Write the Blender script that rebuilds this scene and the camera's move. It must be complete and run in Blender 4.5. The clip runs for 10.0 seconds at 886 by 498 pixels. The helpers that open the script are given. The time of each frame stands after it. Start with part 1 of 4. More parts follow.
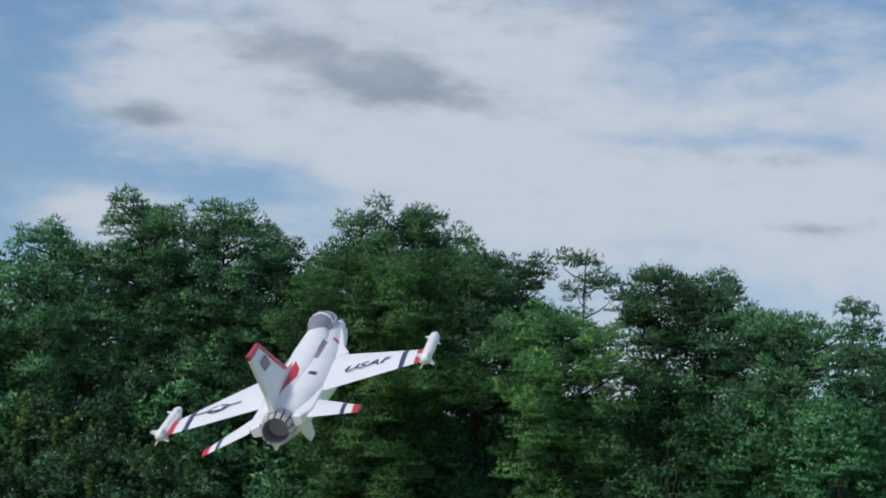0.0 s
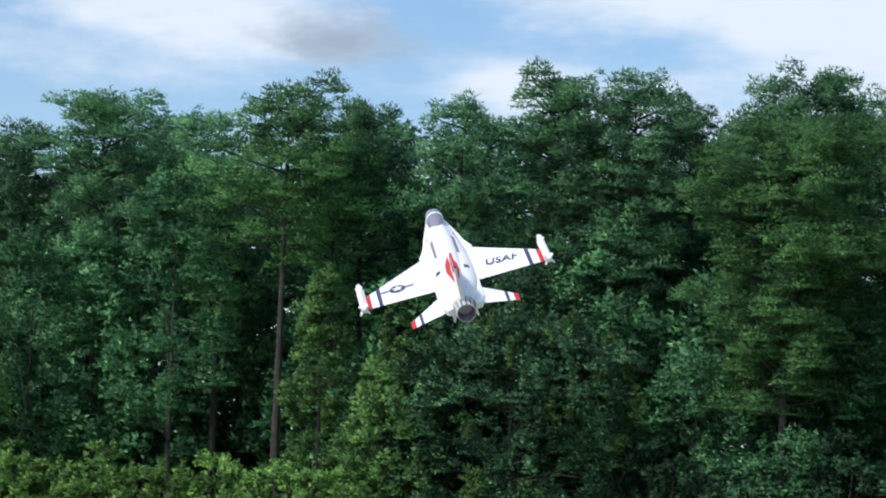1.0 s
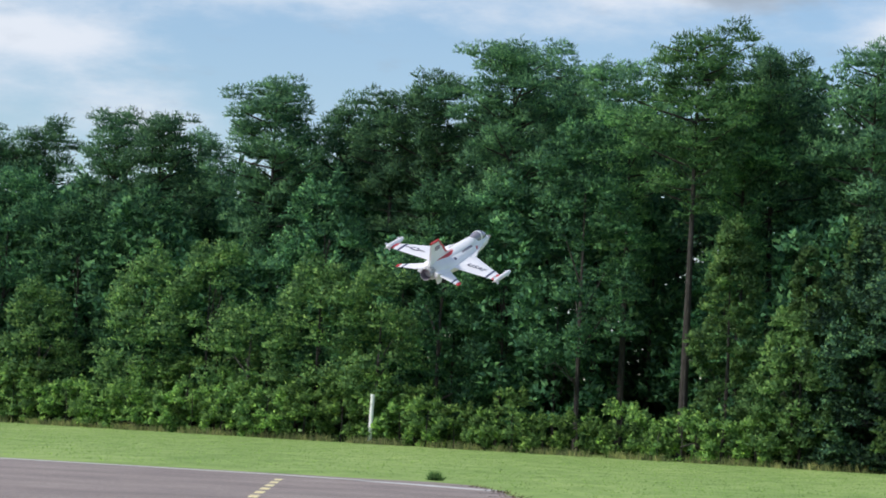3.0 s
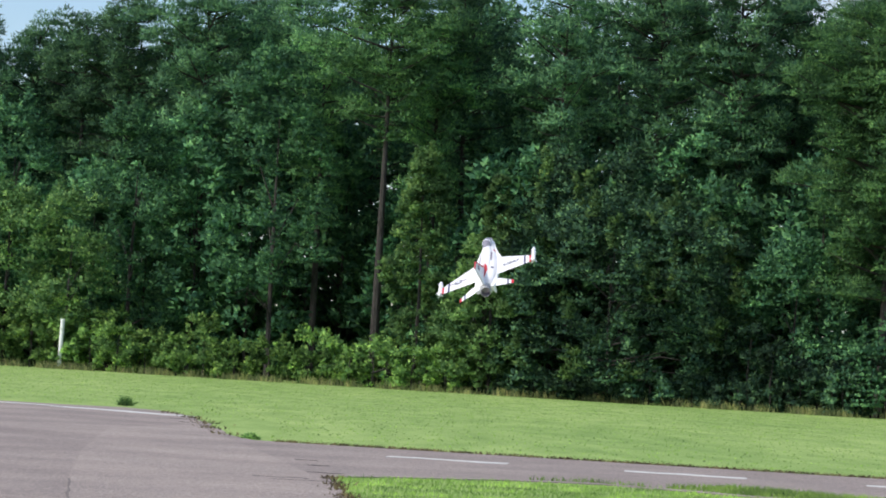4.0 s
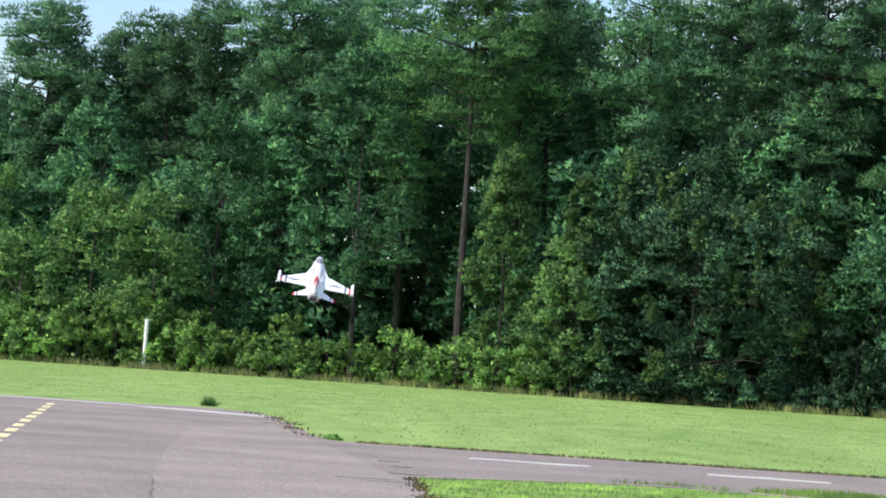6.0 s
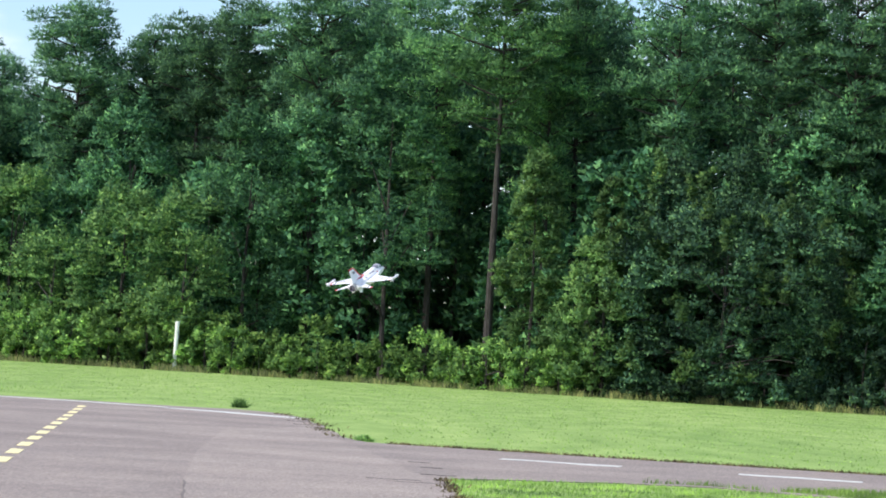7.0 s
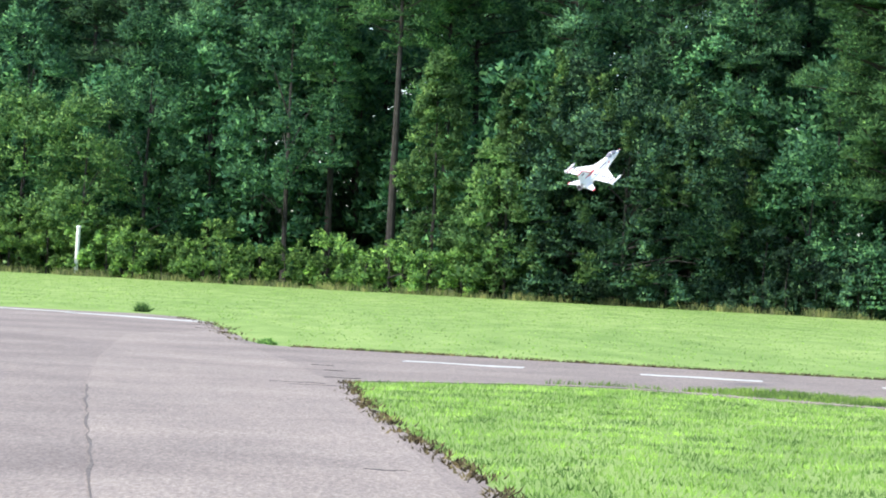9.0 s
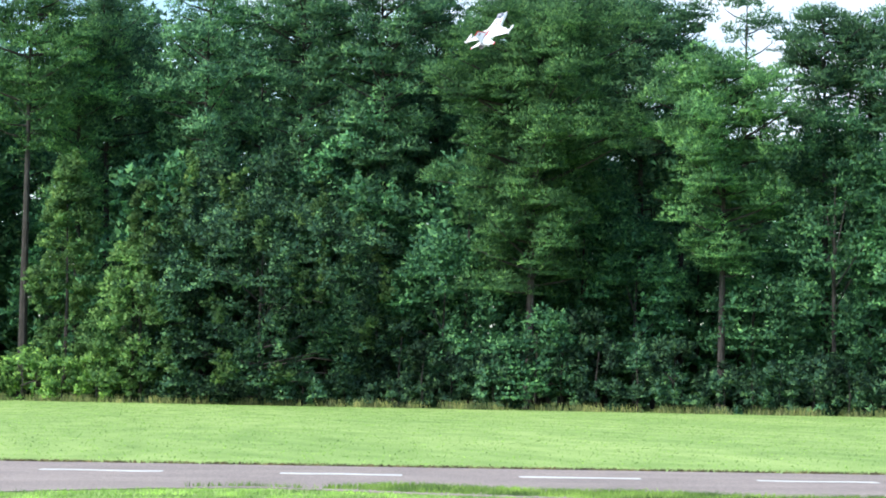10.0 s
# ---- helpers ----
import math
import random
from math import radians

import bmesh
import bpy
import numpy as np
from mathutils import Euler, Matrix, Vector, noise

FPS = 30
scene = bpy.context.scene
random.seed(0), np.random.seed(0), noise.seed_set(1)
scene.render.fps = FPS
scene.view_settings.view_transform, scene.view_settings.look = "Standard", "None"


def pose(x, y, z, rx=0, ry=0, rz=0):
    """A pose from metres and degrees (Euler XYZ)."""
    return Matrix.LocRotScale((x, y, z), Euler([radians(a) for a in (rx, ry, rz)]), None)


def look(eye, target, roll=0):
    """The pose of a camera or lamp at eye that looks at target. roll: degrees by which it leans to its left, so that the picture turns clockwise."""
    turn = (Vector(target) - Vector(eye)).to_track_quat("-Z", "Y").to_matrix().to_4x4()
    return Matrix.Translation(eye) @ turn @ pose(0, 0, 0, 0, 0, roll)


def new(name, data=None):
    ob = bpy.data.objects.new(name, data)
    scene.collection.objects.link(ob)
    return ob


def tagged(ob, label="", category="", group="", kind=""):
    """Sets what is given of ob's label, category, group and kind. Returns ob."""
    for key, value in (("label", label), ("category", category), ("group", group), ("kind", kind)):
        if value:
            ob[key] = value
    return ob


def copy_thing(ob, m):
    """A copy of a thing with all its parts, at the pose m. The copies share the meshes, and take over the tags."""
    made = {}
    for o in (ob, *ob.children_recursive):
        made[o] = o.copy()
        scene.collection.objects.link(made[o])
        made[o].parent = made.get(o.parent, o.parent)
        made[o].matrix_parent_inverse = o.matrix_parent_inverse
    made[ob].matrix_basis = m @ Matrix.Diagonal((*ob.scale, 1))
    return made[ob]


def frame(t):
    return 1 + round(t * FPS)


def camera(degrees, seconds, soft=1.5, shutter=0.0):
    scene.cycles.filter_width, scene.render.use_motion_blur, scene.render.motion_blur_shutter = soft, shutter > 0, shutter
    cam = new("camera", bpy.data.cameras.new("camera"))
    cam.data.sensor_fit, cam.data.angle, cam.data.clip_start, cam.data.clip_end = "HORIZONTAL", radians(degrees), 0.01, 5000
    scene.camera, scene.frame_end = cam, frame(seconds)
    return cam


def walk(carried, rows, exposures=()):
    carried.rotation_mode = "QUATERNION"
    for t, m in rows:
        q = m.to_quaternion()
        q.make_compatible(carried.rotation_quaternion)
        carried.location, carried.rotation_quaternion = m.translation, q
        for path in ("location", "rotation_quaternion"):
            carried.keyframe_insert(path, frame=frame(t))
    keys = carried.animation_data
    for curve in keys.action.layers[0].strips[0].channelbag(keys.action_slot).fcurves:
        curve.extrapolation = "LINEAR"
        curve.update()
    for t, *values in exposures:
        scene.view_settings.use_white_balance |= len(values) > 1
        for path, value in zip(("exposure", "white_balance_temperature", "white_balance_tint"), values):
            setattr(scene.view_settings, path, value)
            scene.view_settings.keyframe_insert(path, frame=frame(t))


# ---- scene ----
from mathutils.bvhtree import BVHTree

cam = camera(20.0, 10.0, soft=1.8, shutter=0.06)
walk(cam, [
    (0.0, pose(0, 0, 1.6, 98.76, -2.29, -14.87)),
    (0.2, pose(0, 0, 1.6, 97.20, -2.39, -13.17)),
    (0.4, pose(0, 0, 1.6, 95.52, -2.50, -11.56)),
    (0.5, pose(0, 0, 1.6, 94.83, -2.40, -10.77)),
    (0.7, pose(0, 0, 1.6, 94.45, -2.80, -9.13)),
    (1.0, pose(0, 0, 1.6, 95.43, -2.04, -5.35)),
    (1.3, pose(0, 0, 1.6, 96.09, -1.75, -0.85)),
    (1.5, pose(0, 0, 1.6, 95.52, -1.80, 1.61)),
    (1.6, pose(0, 0, 1.6, 95.11, -1.85, 2.60)),
    (2.0, pose(0, 0, 1.6, 94.52, -2.45, 5.47)),
    (2.2, pose(0, 0, 1.6, 94.72, -2.60, 6.28)),
    (3.3, pose(0, 0, 1.6, 93.29, -3.14, 1.96)),
    (3.5, pose(0, 0, 1.6, 92.92, -3.11, 0.42)),
    (4.0, pose(0, 0, 1.6, 92.56, -3.26, -3.10)),
    (4.5, pose(0, 0, 1.6, 92.30, -3.40, -4.69)),
    (5.0, pose(0, 0, 1.6, 92.18, -3.62, -4.19)),
    (5.5, pose(0, 0, 1.6, 92.26, -3.51, -2.49)),
    (5.7, pose(0, 0, 1.6, 92.33, -3.57, -1.84)),
    (6.8, pose(0, 0, 1.6, 92.85, -3.37, -0.61)),
    (7.0, pose(0, 0, 1.6, 92.47, -3.32, -0.52)),
    (7.5, pose(0, 0, 1.6, 90.89, -2.93, 0.07)),
    (8.0, pose(0, 0, 1.6, 89.89, -2.81, 0.27)),
    (8.5, pose(0, 0, 1.6, 89.98, -2.98, -0.57)),
    (9.0, pose(0, 0, 1.6, 90.37, -2.97, -2.74)),
    (9.2, pose(0, 0, 1.6, 90.55, -2.21, -4.23)),
    (9.5, pose(0, 0, 1.6, 91.24, -1.75, -7.15)),
    (9.7, pose(0, 0, 1.6, 91.80, -1.31, -9.06)),
    (10.0, pose(0, 0, 1.6, 92.91, -0.97, -11.01)),
], exposures=[(0.0, -0.82, 6200, 10), (0.3, -0.98, 6200, 10), (0.5, -0.92, 6200, 10), (0.7, -0.5, 6200, 10), (1.0, -0.25, 6150, 10), (1.5, -0.38, 6150, 10),
                (2.2, -0.36, 6200, 10), (3.5, -0.28, 6500, 13), (4.5, -0.03, 6500, 12), (5.0, 0.06, 6450, 12), (5.5, 0.1, 6450, 12), (7.5, 0.25, 6450, 11),
                (9.0, 0.5, 6350, 9), (10.0, 0.55, 6200, 8)])

# ---- world and sun ----
SUN_EL, SUN_AZ = 45.0, 242.0     # degrees; azimuth from +y, clockwise


def build_world():
    world = bpy.data.worlds.new("sky")
    scene.world = world
    world.use_nodes = True
    nt = world.node_tree
    nt.nodes.clear()
    N, L = nt.nodes.new, nt.links.new

    def math_node(op, a, b=None, c=None):
        n = N("ShaderNodeMath")
        n.operation = op
        for i, v in enumerate((a, b, c)):
            if v is None:
                continue
            if isinstance(v, (int, float)):
                n.inputs[i].default_value = v
            else:
                L(v, n.inputs[i])
        return n.outputs[0]

    out, bg = N("ShaderNodeOutputWorld"), N("ShaderNodeBackground")
    bg.inputs["Strength"].default_value = 0.145
    sky = N("ShaderNodeTexSky")
    sky.sky_type, sky.sun_disc = "NISHITA", False
    sky.sun_elevation, sky.sun_rotation = radians(SUN_EL), radians(SUN_AZ)
    sky.air_density, sky.dust_density, sky.ozone_density = 1.0, 1.2, 1.5
    co = N("ShaderNodeTexCoord").outputs["Generated"]
    sep = N("ShaderNodeSeparateXYZ")
    L(co, sep.inputs[0])
    az = math_node("MULTIPLY", math_node("ARCTAN2", sep.outputs[0], sep.outputs[1]), 57.296)
    el = math_node("MULTIPLY", math_node("ARCSINE", sep.outputs[2]), 57.296)
    comb = N("ShaderNodeCombineXYZ")
    L(az, comb.inputs[0])
    L(math_node("MULTIPLY", el, 2.6), comb.inputs[1])

    def noise_tex(scale, detail, rough, offset):
        m = N("ShaderNodeMapping")
        m.inputs["Location"].default_value = (offset, offset * 0.7, offset * 0.3)
        L(comb.outputs[0], m.inputs[0])
        n = N("ShaderNodeTexNoise")
        n.inputs["Scale"].default_value, n.inputs["Detail"].default_value = scale, detail
        n.inputs["Roughness"].default_value = rough
        L(m.outputs[0], n.inputs["Vector"])
        return n.outputs["Fac"]

    wisp = noise_tex(0.1, 9, 0.6, 3.0)
    fine = noise_tex(0.55, 6, 0.6, 11.0)
    edge = noise_tex(0.8, 7, 0.55, 5.0)

    def blob(a, e, sa, se):
        """A soft ellipse of the sky round azimuth a and elevation e, in degrees."""
        da = math_node("MULTIPLY", math_node("SUBTRACT", az, a), 1 / sa)
        de = math_node("MULTIPLY", math_node("SUBTRACT", el, e), 1 / se)
        r2 = math_node("ADD", math_node("MULTIPLY", da, da), math_node("MULTIPLY", de, de))
        return math_node("POWER", 2.718, math_node("MULTIPLY", r2, -1.0))

    def total(rows):
        s = None
        for r in rows:
            b = math_node("MULTIPLY", blob(*r[:4]), r[4])
            s = b if s is None else math_node("ADD", s, b)
        return s

    def smooth(v, lo, hi):
        n = N("ShaderNodeMapRange")
        n.interpolation_type = "SMOOTHSTEP"
        n.inputs["From Min"].default_value, n.inputs["From Max"].default_value = lo, hi
        L(v, n.inputs["Value"])
        return n.outputs["Result"]

    def mix(f, a, b):
        n = N("ShaderNodeMix")
        n.data_type = "RGBA"
        L(f, n.inputs["Factor"])
        for sock, v in ((n.inputs[6], a), (n.inputs[7], b)):
            if isinstance(v, tuple):
                sock.default_value = v
            else:
                L(v, sock)
        return n.outputs[2]

    # thin bright veil, thicker towards the right
    veil = math_node("ADD", wisp, total([
        (15, 12, 8, 3.0, 0.22), (24, 10, 9, 4, 0.28), (-8.2, 9.55, 2.6, 0.32, 0.26), (-13.5, 8.1, 3.0, 0.45, 0.24),
        (-1, 10.6, 4, 1.0, 0.2), (-11.4, 6.5, 1.6, 0.7, 0.16), (4.8, 12.0, 1.6, 1.3, -0.12), (7.5, 12.8, 2.6, 1.2, 0.14), (9.7, 10.0, 2.2, 0.6, -0.22),
        (6.3, 9.2, 1.2, 0.5, 0.3), (-7, 8.3, 6, 0.5, -0.12), (21.8, 11.4, 4, 0.35, -0.16)]))
    veil = math_node("ADD", veil, math_node("MULTIPLY", math_node("SUBTRACT", fine, 0.5), 0.3))
    grey = math_node("ADD", total([
        (12.6, 12.7, 2.2, 0.75, 0.95), (10.2, 13.2, 1.4, 0.5, 0.7), (14.4, 12.2, 2.0, 0.45, 0.65), (7.6, 11.5, 1.0, 0.42, 1.0),
        (2.45, 10.1, 1.55, 0.62, 1.25), (22.9, 9.45, 1.4, 0.14, 0.5), (21.5, 11.0, 3.5, 0.25, 0.42), (18, 14.6, 6, 0.8, 0.45)]),
        math_node("MULTIPLY", math_node("SUBTRACT", edge, 0.5), 1.7))
    blue = N("ShaderNodeHueSaturation")
    blue.inputs["Saturation"].default_value, blue.inputs["Value"].default_value = 1.12, 1.3
    L(sky.outputs[0], blue.inputs["Color"])
    c = mix(smooth(veil, 0.42, 0.78), blue.outputs[0], (6.7, 7.25, 7.9, 1))
    c = mix(math_node("MULTIPLY", smooth(grey, 0.05, 1.25), math_node('ADD', 0.5, math_node('MULTIPLY', fine, 0.75))), c, (3.2, 3.85, 4.6, 1))
    L(c, bg.inputs["Color"])
    L(bg.outputs[0], out.inputs[0])


build_world()
sun = new("sun", bpy.data.lights.new("sun", "SUN"))
sun.data.energy, sun.data.angle, sun.data.color = 3.7, radians(6.0), (1.0, 0.95, 0.86)
_a, _e = radians(SUN_AZ), radians(SUN_EL)
sun.matrix_world = look((math.sin(_a) * math.cos(_e) * 50, math.cos(_a) * math.cos(_e) * 50, math.sin(_e) * 50), (0, 0, 0))


# ---- materials ----
def material(name, rough=0.6, metal=0.0):
    m = bpy.data.materials.new(name)
    m.use_nodes = True
    b = m.node_tree.nodes["Principled BSDF"]
    b.inputs["Roughness"].default_value, b.inputs["Metallic"].default_value = rough, metal
    return m, m.node_tree, b


def ramp_noise(nt, scale, detail, stops, coord="Object", stretch=(1, 1, 1), rough=0.55):
    """A noise through a colour ramp: returns the colour socket and the factor socket."""
    N, L = nt.nodes.new, nt.links.new
    tc, mp, no, cr = N("ShaderNodeTexCoord"), N("ShaderNodeMapping"), N("ShaderNodeTexNoise"), N("ShaderNodeValToRGB")
    mp.inputs["Scale"].default_value = stretch
    no.inputs["Scale"].default_value, no.inputs["Detail"].default_value, no.inputs["Roughness"].default_value = scale, detail, rough
    L(tc.outputs[coord], mp.inputs[0])
    L(mp.outputs[0], no.inputs["Vector"])
    L(no.outputs["Fac"], cr.inputs[0])
    els = cr.color_ramp.elements
    els[0].position, els[0].color = stops[0][0], (*stops[0][1], 1)
    els[1].position, els[1].color = stops[-1][0], (*stops[-1][1], 1)
    for p, c in stops[1:-1]:
        els.new(p).color = (*c, 1)
    return cr.outputs[0], no.outputs["Fac"]


def mixed(nt, mode, f, a, b):
    n = nt.nodes.new("ShaderNodeMix")
    n.data_type, n.blend_type = "RGBA", mode
    for sock, v in ((n.inputs["Factor"], f), (n.inputs[6], a), (n.inputs[7], b)):
        if isinstance(v, (int, float)):
            sock.default_value = v
        elif isinstance(v, tuple):
            sock.default_value = (*v, 1)
        else:
            nt.links.new(v, sock)
    return n.outputs[2]


def bump(nt, b, fac, strength, dist=0.02):
    n = nt.nodes.new("ShaderNodeBump")
    n.inputs["Strength"].default_value, n.inputs["Distance"].default_value = strength, dist
    nt.links.new(fac, n.inputs["Height"])
    nt.links.new(n.outputs[0], b.inputs["Normal"])


def leaf_material(name, dark, mid, light, translucent=0.3, patch=0.5, low=0.55, high=1.25):
    """Leaves: colour varies leaf by leaf and, more slowly, in patches painted as lit and shaded clumps; some light
    comes through.
    """
    m, nt, b = material(name, 0.75)
    N, L = nt.nodes.new, nt.links.new
    geo, cr = N("ShaderNodeNewGeometry"), N("ShaderNodeValToRGB")
    L(geo.outputs["Random Per Island"], cr.inputs[0])
    els = cr.color_ramp.elements
    els[0].color, els[1].color = (*dark, 1), (*light, 1)
    els.new(0.55).color = (*mid, 1)
    # bluish dark to warm bright patches: shade and sun put into the leaf colour
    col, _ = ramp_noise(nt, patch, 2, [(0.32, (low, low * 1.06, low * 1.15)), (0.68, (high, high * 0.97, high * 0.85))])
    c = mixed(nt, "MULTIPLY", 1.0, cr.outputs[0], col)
    info, hsv = N("ShaderNodeObjectInfo"), N("ShaderNodeHueSaturation")
    mr = N("ShaderNodeMapRange")
    mr.inputs["To Min"].default_value, mr.inputs["To Max"].default_value = 0.65, 1.35
    L(info.outputs["Random"], mr.inputs["Value"])
    L(mr.outputs[0], hsv.inputs["Value"])
    L(c, hsv.inputs["Color"])
    b.inputs["Specular IOR Level"].default_value = 0.12
    # finer patches of painted shade and sunlight, tinted the same way
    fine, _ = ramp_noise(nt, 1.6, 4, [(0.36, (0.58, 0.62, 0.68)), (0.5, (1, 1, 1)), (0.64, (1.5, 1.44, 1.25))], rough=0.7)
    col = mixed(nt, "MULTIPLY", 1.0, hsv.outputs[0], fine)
    nt.links.new(col, b.inputs["Base Color"])
    tr, ms = N("ShaderNodeBsdfTranslucent"), N("ShaderNodeMixShader")
    L(col, tr.inputs[0])
    ms.inputs[0].default_value = translucent
    L(b.outputs[0], ms.inputs[1])
    L(tr.outputs[0], ms.inputs[2])
    L(ms.outputs[0], nt.nodes["Material Output"].inputs[0])
    return m


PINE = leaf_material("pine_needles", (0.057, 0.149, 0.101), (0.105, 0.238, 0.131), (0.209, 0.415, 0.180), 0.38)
# brighter copy of the pine needles, sunlight on the forward crowns included in the colour
PINE_LIT = leaf_material("lit_pine_needles", (0.065, 0.168, 0.089), (0.117, 0.275, 0.113), (0.228, 0.440, 0.155), 0.35, 0.6, 0.5, 1.4)
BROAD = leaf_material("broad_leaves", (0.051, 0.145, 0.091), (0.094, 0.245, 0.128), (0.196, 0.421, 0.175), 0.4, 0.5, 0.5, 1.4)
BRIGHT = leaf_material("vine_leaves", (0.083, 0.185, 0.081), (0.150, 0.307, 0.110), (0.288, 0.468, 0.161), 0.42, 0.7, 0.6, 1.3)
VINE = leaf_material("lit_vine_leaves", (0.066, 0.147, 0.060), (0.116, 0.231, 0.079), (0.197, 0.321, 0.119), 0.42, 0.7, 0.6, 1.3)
# dark oak green; the wide patch range paints sprinkled highlights and deep shade
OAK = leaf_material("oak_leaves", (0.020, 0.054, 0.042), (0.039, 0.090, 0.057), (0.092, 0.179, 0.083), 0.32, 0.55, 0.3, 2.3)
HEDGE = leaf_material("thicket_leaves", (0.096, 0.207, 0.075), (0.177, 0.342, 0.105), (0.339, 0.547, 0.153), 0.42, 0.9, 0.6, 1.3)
BLADE = leaf_material("grass_blades", (0.22, 0.4, 0.09), (0.27, 0.46, 0.115), (0.33, 0.52, 0.155), 0.45, 0.8)
DRY = leaf_material("dry_stalks", (0.08, 0.12, 0.045), (0.15, 0.19, 0.07), (0.25, 0.26, 0.12), 0.3, 0.8)
DEAD = leaf_material("dead_grass", (0.05, 0.04, 0.025), (0.12, 0.095, 0.055), (0.24, 0.21, 0.11), 0.2, 2.0)


def bark_material():
    m, nt, b = material("bark", 0.9)
    c, f = ramp_noise(nt, 3.0, 6, [(0.3, (0.018, 0.016, 0.015)), (0.55, (0.042, 0.037, 0.034)), (0.75, (0.08, 0.073, 0.068))], stretch=(4, 4, 0.8))
    nt.links.new(c, b.inputs["Base Color"])
    bump(nt, b, f, 0.8, 0.05)
    return m


BARK = bark_material()


def grass_material():
    m, nt, b = material("mown_grass", 0.85)
    big, _ = ramp_noise(nt, 0.09, 4, [(0.3, (0.76, 0.83, 0.78)), (0.7, (1.12, 1.08, 1.15))], stretch=(1.6, 0.3, 1))
    mid, _ = ramp_noise(nt, 0.9, 5, [(0.3, (0.74, 0.8, 0.75)), (0.7, (1.2, 1.14, 1.25))], stretch=(1.0, 0.3, 1))
    small, f = ramp_noise(nt, 14, 6, [(0.25, (0.22, 0.335, 0.085)), (0.5, (0.285, 0.405, 0.115)), (0.75, (0.36, 0.475, 0.16))], rough=0.7)
    c = mixed(nt, "MULTIPLY", 1.0, mixed(nt, "MULTIPLY", 1.0, small, big), mid)
    nt.links.new(c, b.inputs["Base Color"])
    b.inputs["Specular IOR Level"].default_value = 0.15
    bump(nt, b, f, 0.35, 0.03)
    return m


GRASS = grass_material()


def asphalt_material(name, tint):
    m, nt, b = material(name, 0.8)
    grain, f = ramp_noise(nt, 22, 8, [(0.3, (0.72, 0.71, 0.71)), (0.5, (1, 1, 1)), (0.7, (1.3, 1.29, 1.27))], rough=0.85)
    blotch, _ = ramp_noise(nt, 0.7, 6, [(0.3, (0.8, 0.79, 0.8)), (0.7, (1.14, 1.13, 1.12))], stretch=(0.5, 0.6, 1))
    streak, _ = ramp_noise(nt, 0.35, 3, [(0.35, (0.9, 0.89, 0.895)), (0.65, (1.05, 1.05, 1.05))], stretch=(0.25, 1.3, 1))
    c = mixed(nt, "MULTIPLY", 1.0, mixed(nt, "MULTIPLY", 1.0, grain, blotch), streak)
    chips, _ = ramp_noise(nt, 38, 4, [(0.34, (0.72, 0.71, 0.71)), (0.5, (1, 1, 1)), (0.66, (1.36, 1.35, 1.32))], stretch=(1, 0.22, 1), rough=0.75)
    c = mixed(nt, "MULTIPLY", 1.0, mixed(nt, "MULTIPLY", 1.0, c, chips), tint)
    nt.links.new(c, b.inputs["Base Color"])
    bump(nt, b, f, 0.5, 0.01)
    return m


ASPHALT = asphalt_material("worn_asphalt", (0.286, 0.24, 0.214))
ASPHALT_PALE = asphalt_material("pale_asphalt", (0.326, 0.275, 0.243))


def paint_material(name, color, rough=0.6, wear=0.25):
    m, nt, b = material(name, rough)
    k = 1 - wear
    c, f = ramp_noise(nt, 9, 6, [(0.3, tuple(v * k for v in color)), (0.55, color), (0.8, tuple(min(1, v * 1.05) for v in color))], rough=0.7)
    nt.links.new(c, b.inputs["Base Color"])
    bump(nt, b, f, 0.1, 0.002)
    return m


LINE_WHITE = paint_material("white_line_paint", (0.62, 0.61, 0.58), 0.8, 0.35)
LINE_YELLOW = paint_material("yellow_line_paint", (0.82, 0.72, 0.4), 0.8, 0.2)
PIPE = paint_material("white_pipe", (0.82, 0.82, 0.82), 0.4, 0.08)
SEAM = paint_material("seam_filler", (0.19, 0.162, 0.148), 0.9, 0.5)
CRACK = paint_material("crack_filler", (0.115, 0.1, 0.094), 0.9, 0.4)
FOAM = paint_material("white_foam", (0.84, 0.84, 0.86), 0.42, 0.06)
RED = paint_material("red_decal", (0.55, 0.03, 0.035), 0.4, 0.1)
NAVY = paint_material("navy_decal", (0.045, 0.05, 0.12), 0.4, 0.1)
GREYDECAL = paint_material("grey_decal", (0.25, 0.22, 0.27), 0.5, 0.1)
NOZZLE = paint_material("grey_nozzle", (0.5, 0.5, 0.5), 0.5, 0.15)
INSIDE = paint_material("dark_duct", (0.05, 0.05, 0.05), 0.6, 0.2)
CANOPY = paint_material("smoked_canopy", (0.27, 0.26, 0.31), 0.08, 0.1)


# ---- mesh helpers ----
def link_mesh(name, me, mat, parent=None):
    me.materials.append(mat)
    ob = new(name, me)
    ob.parent = parent
    return ob


def part(name, bm, mat, parent, label="", smooth=False):
    """Links a bmesh as one mesh object under a thing or a part."""
    me = bpy.data.meshes.new(name)
    bm.normal_update()
    bm.to_mesh(me)
    bm.free()
    if smooth:
        me.polygons.foreach_set("use_smooth", [True] * len(me.polygons))
    ob = link_mesh(name, me, mat, parent)
    return tagged(ob, label) if label else ob


def arrays_mesh(name, verts, faces, normals=None):
    """A mesh from arrays of verts (n, 3) and faces (m, 3), with soft normals where given."""
    me = bpy.data.meshes.new(name)
    me.from_pydata(verts.tolist(), [], faces.tolist())
    if normals is not None:
        me.polygons.foreach_set("use_smooth", [True] * len(me.polygons))
        me.normals_split_custom_set_from_vertices(normals.tolist())
    return me


def empty(name, m=None):
    ob = new(name)
    if m is not None:
        ob.matrix_basis = m
    return ob


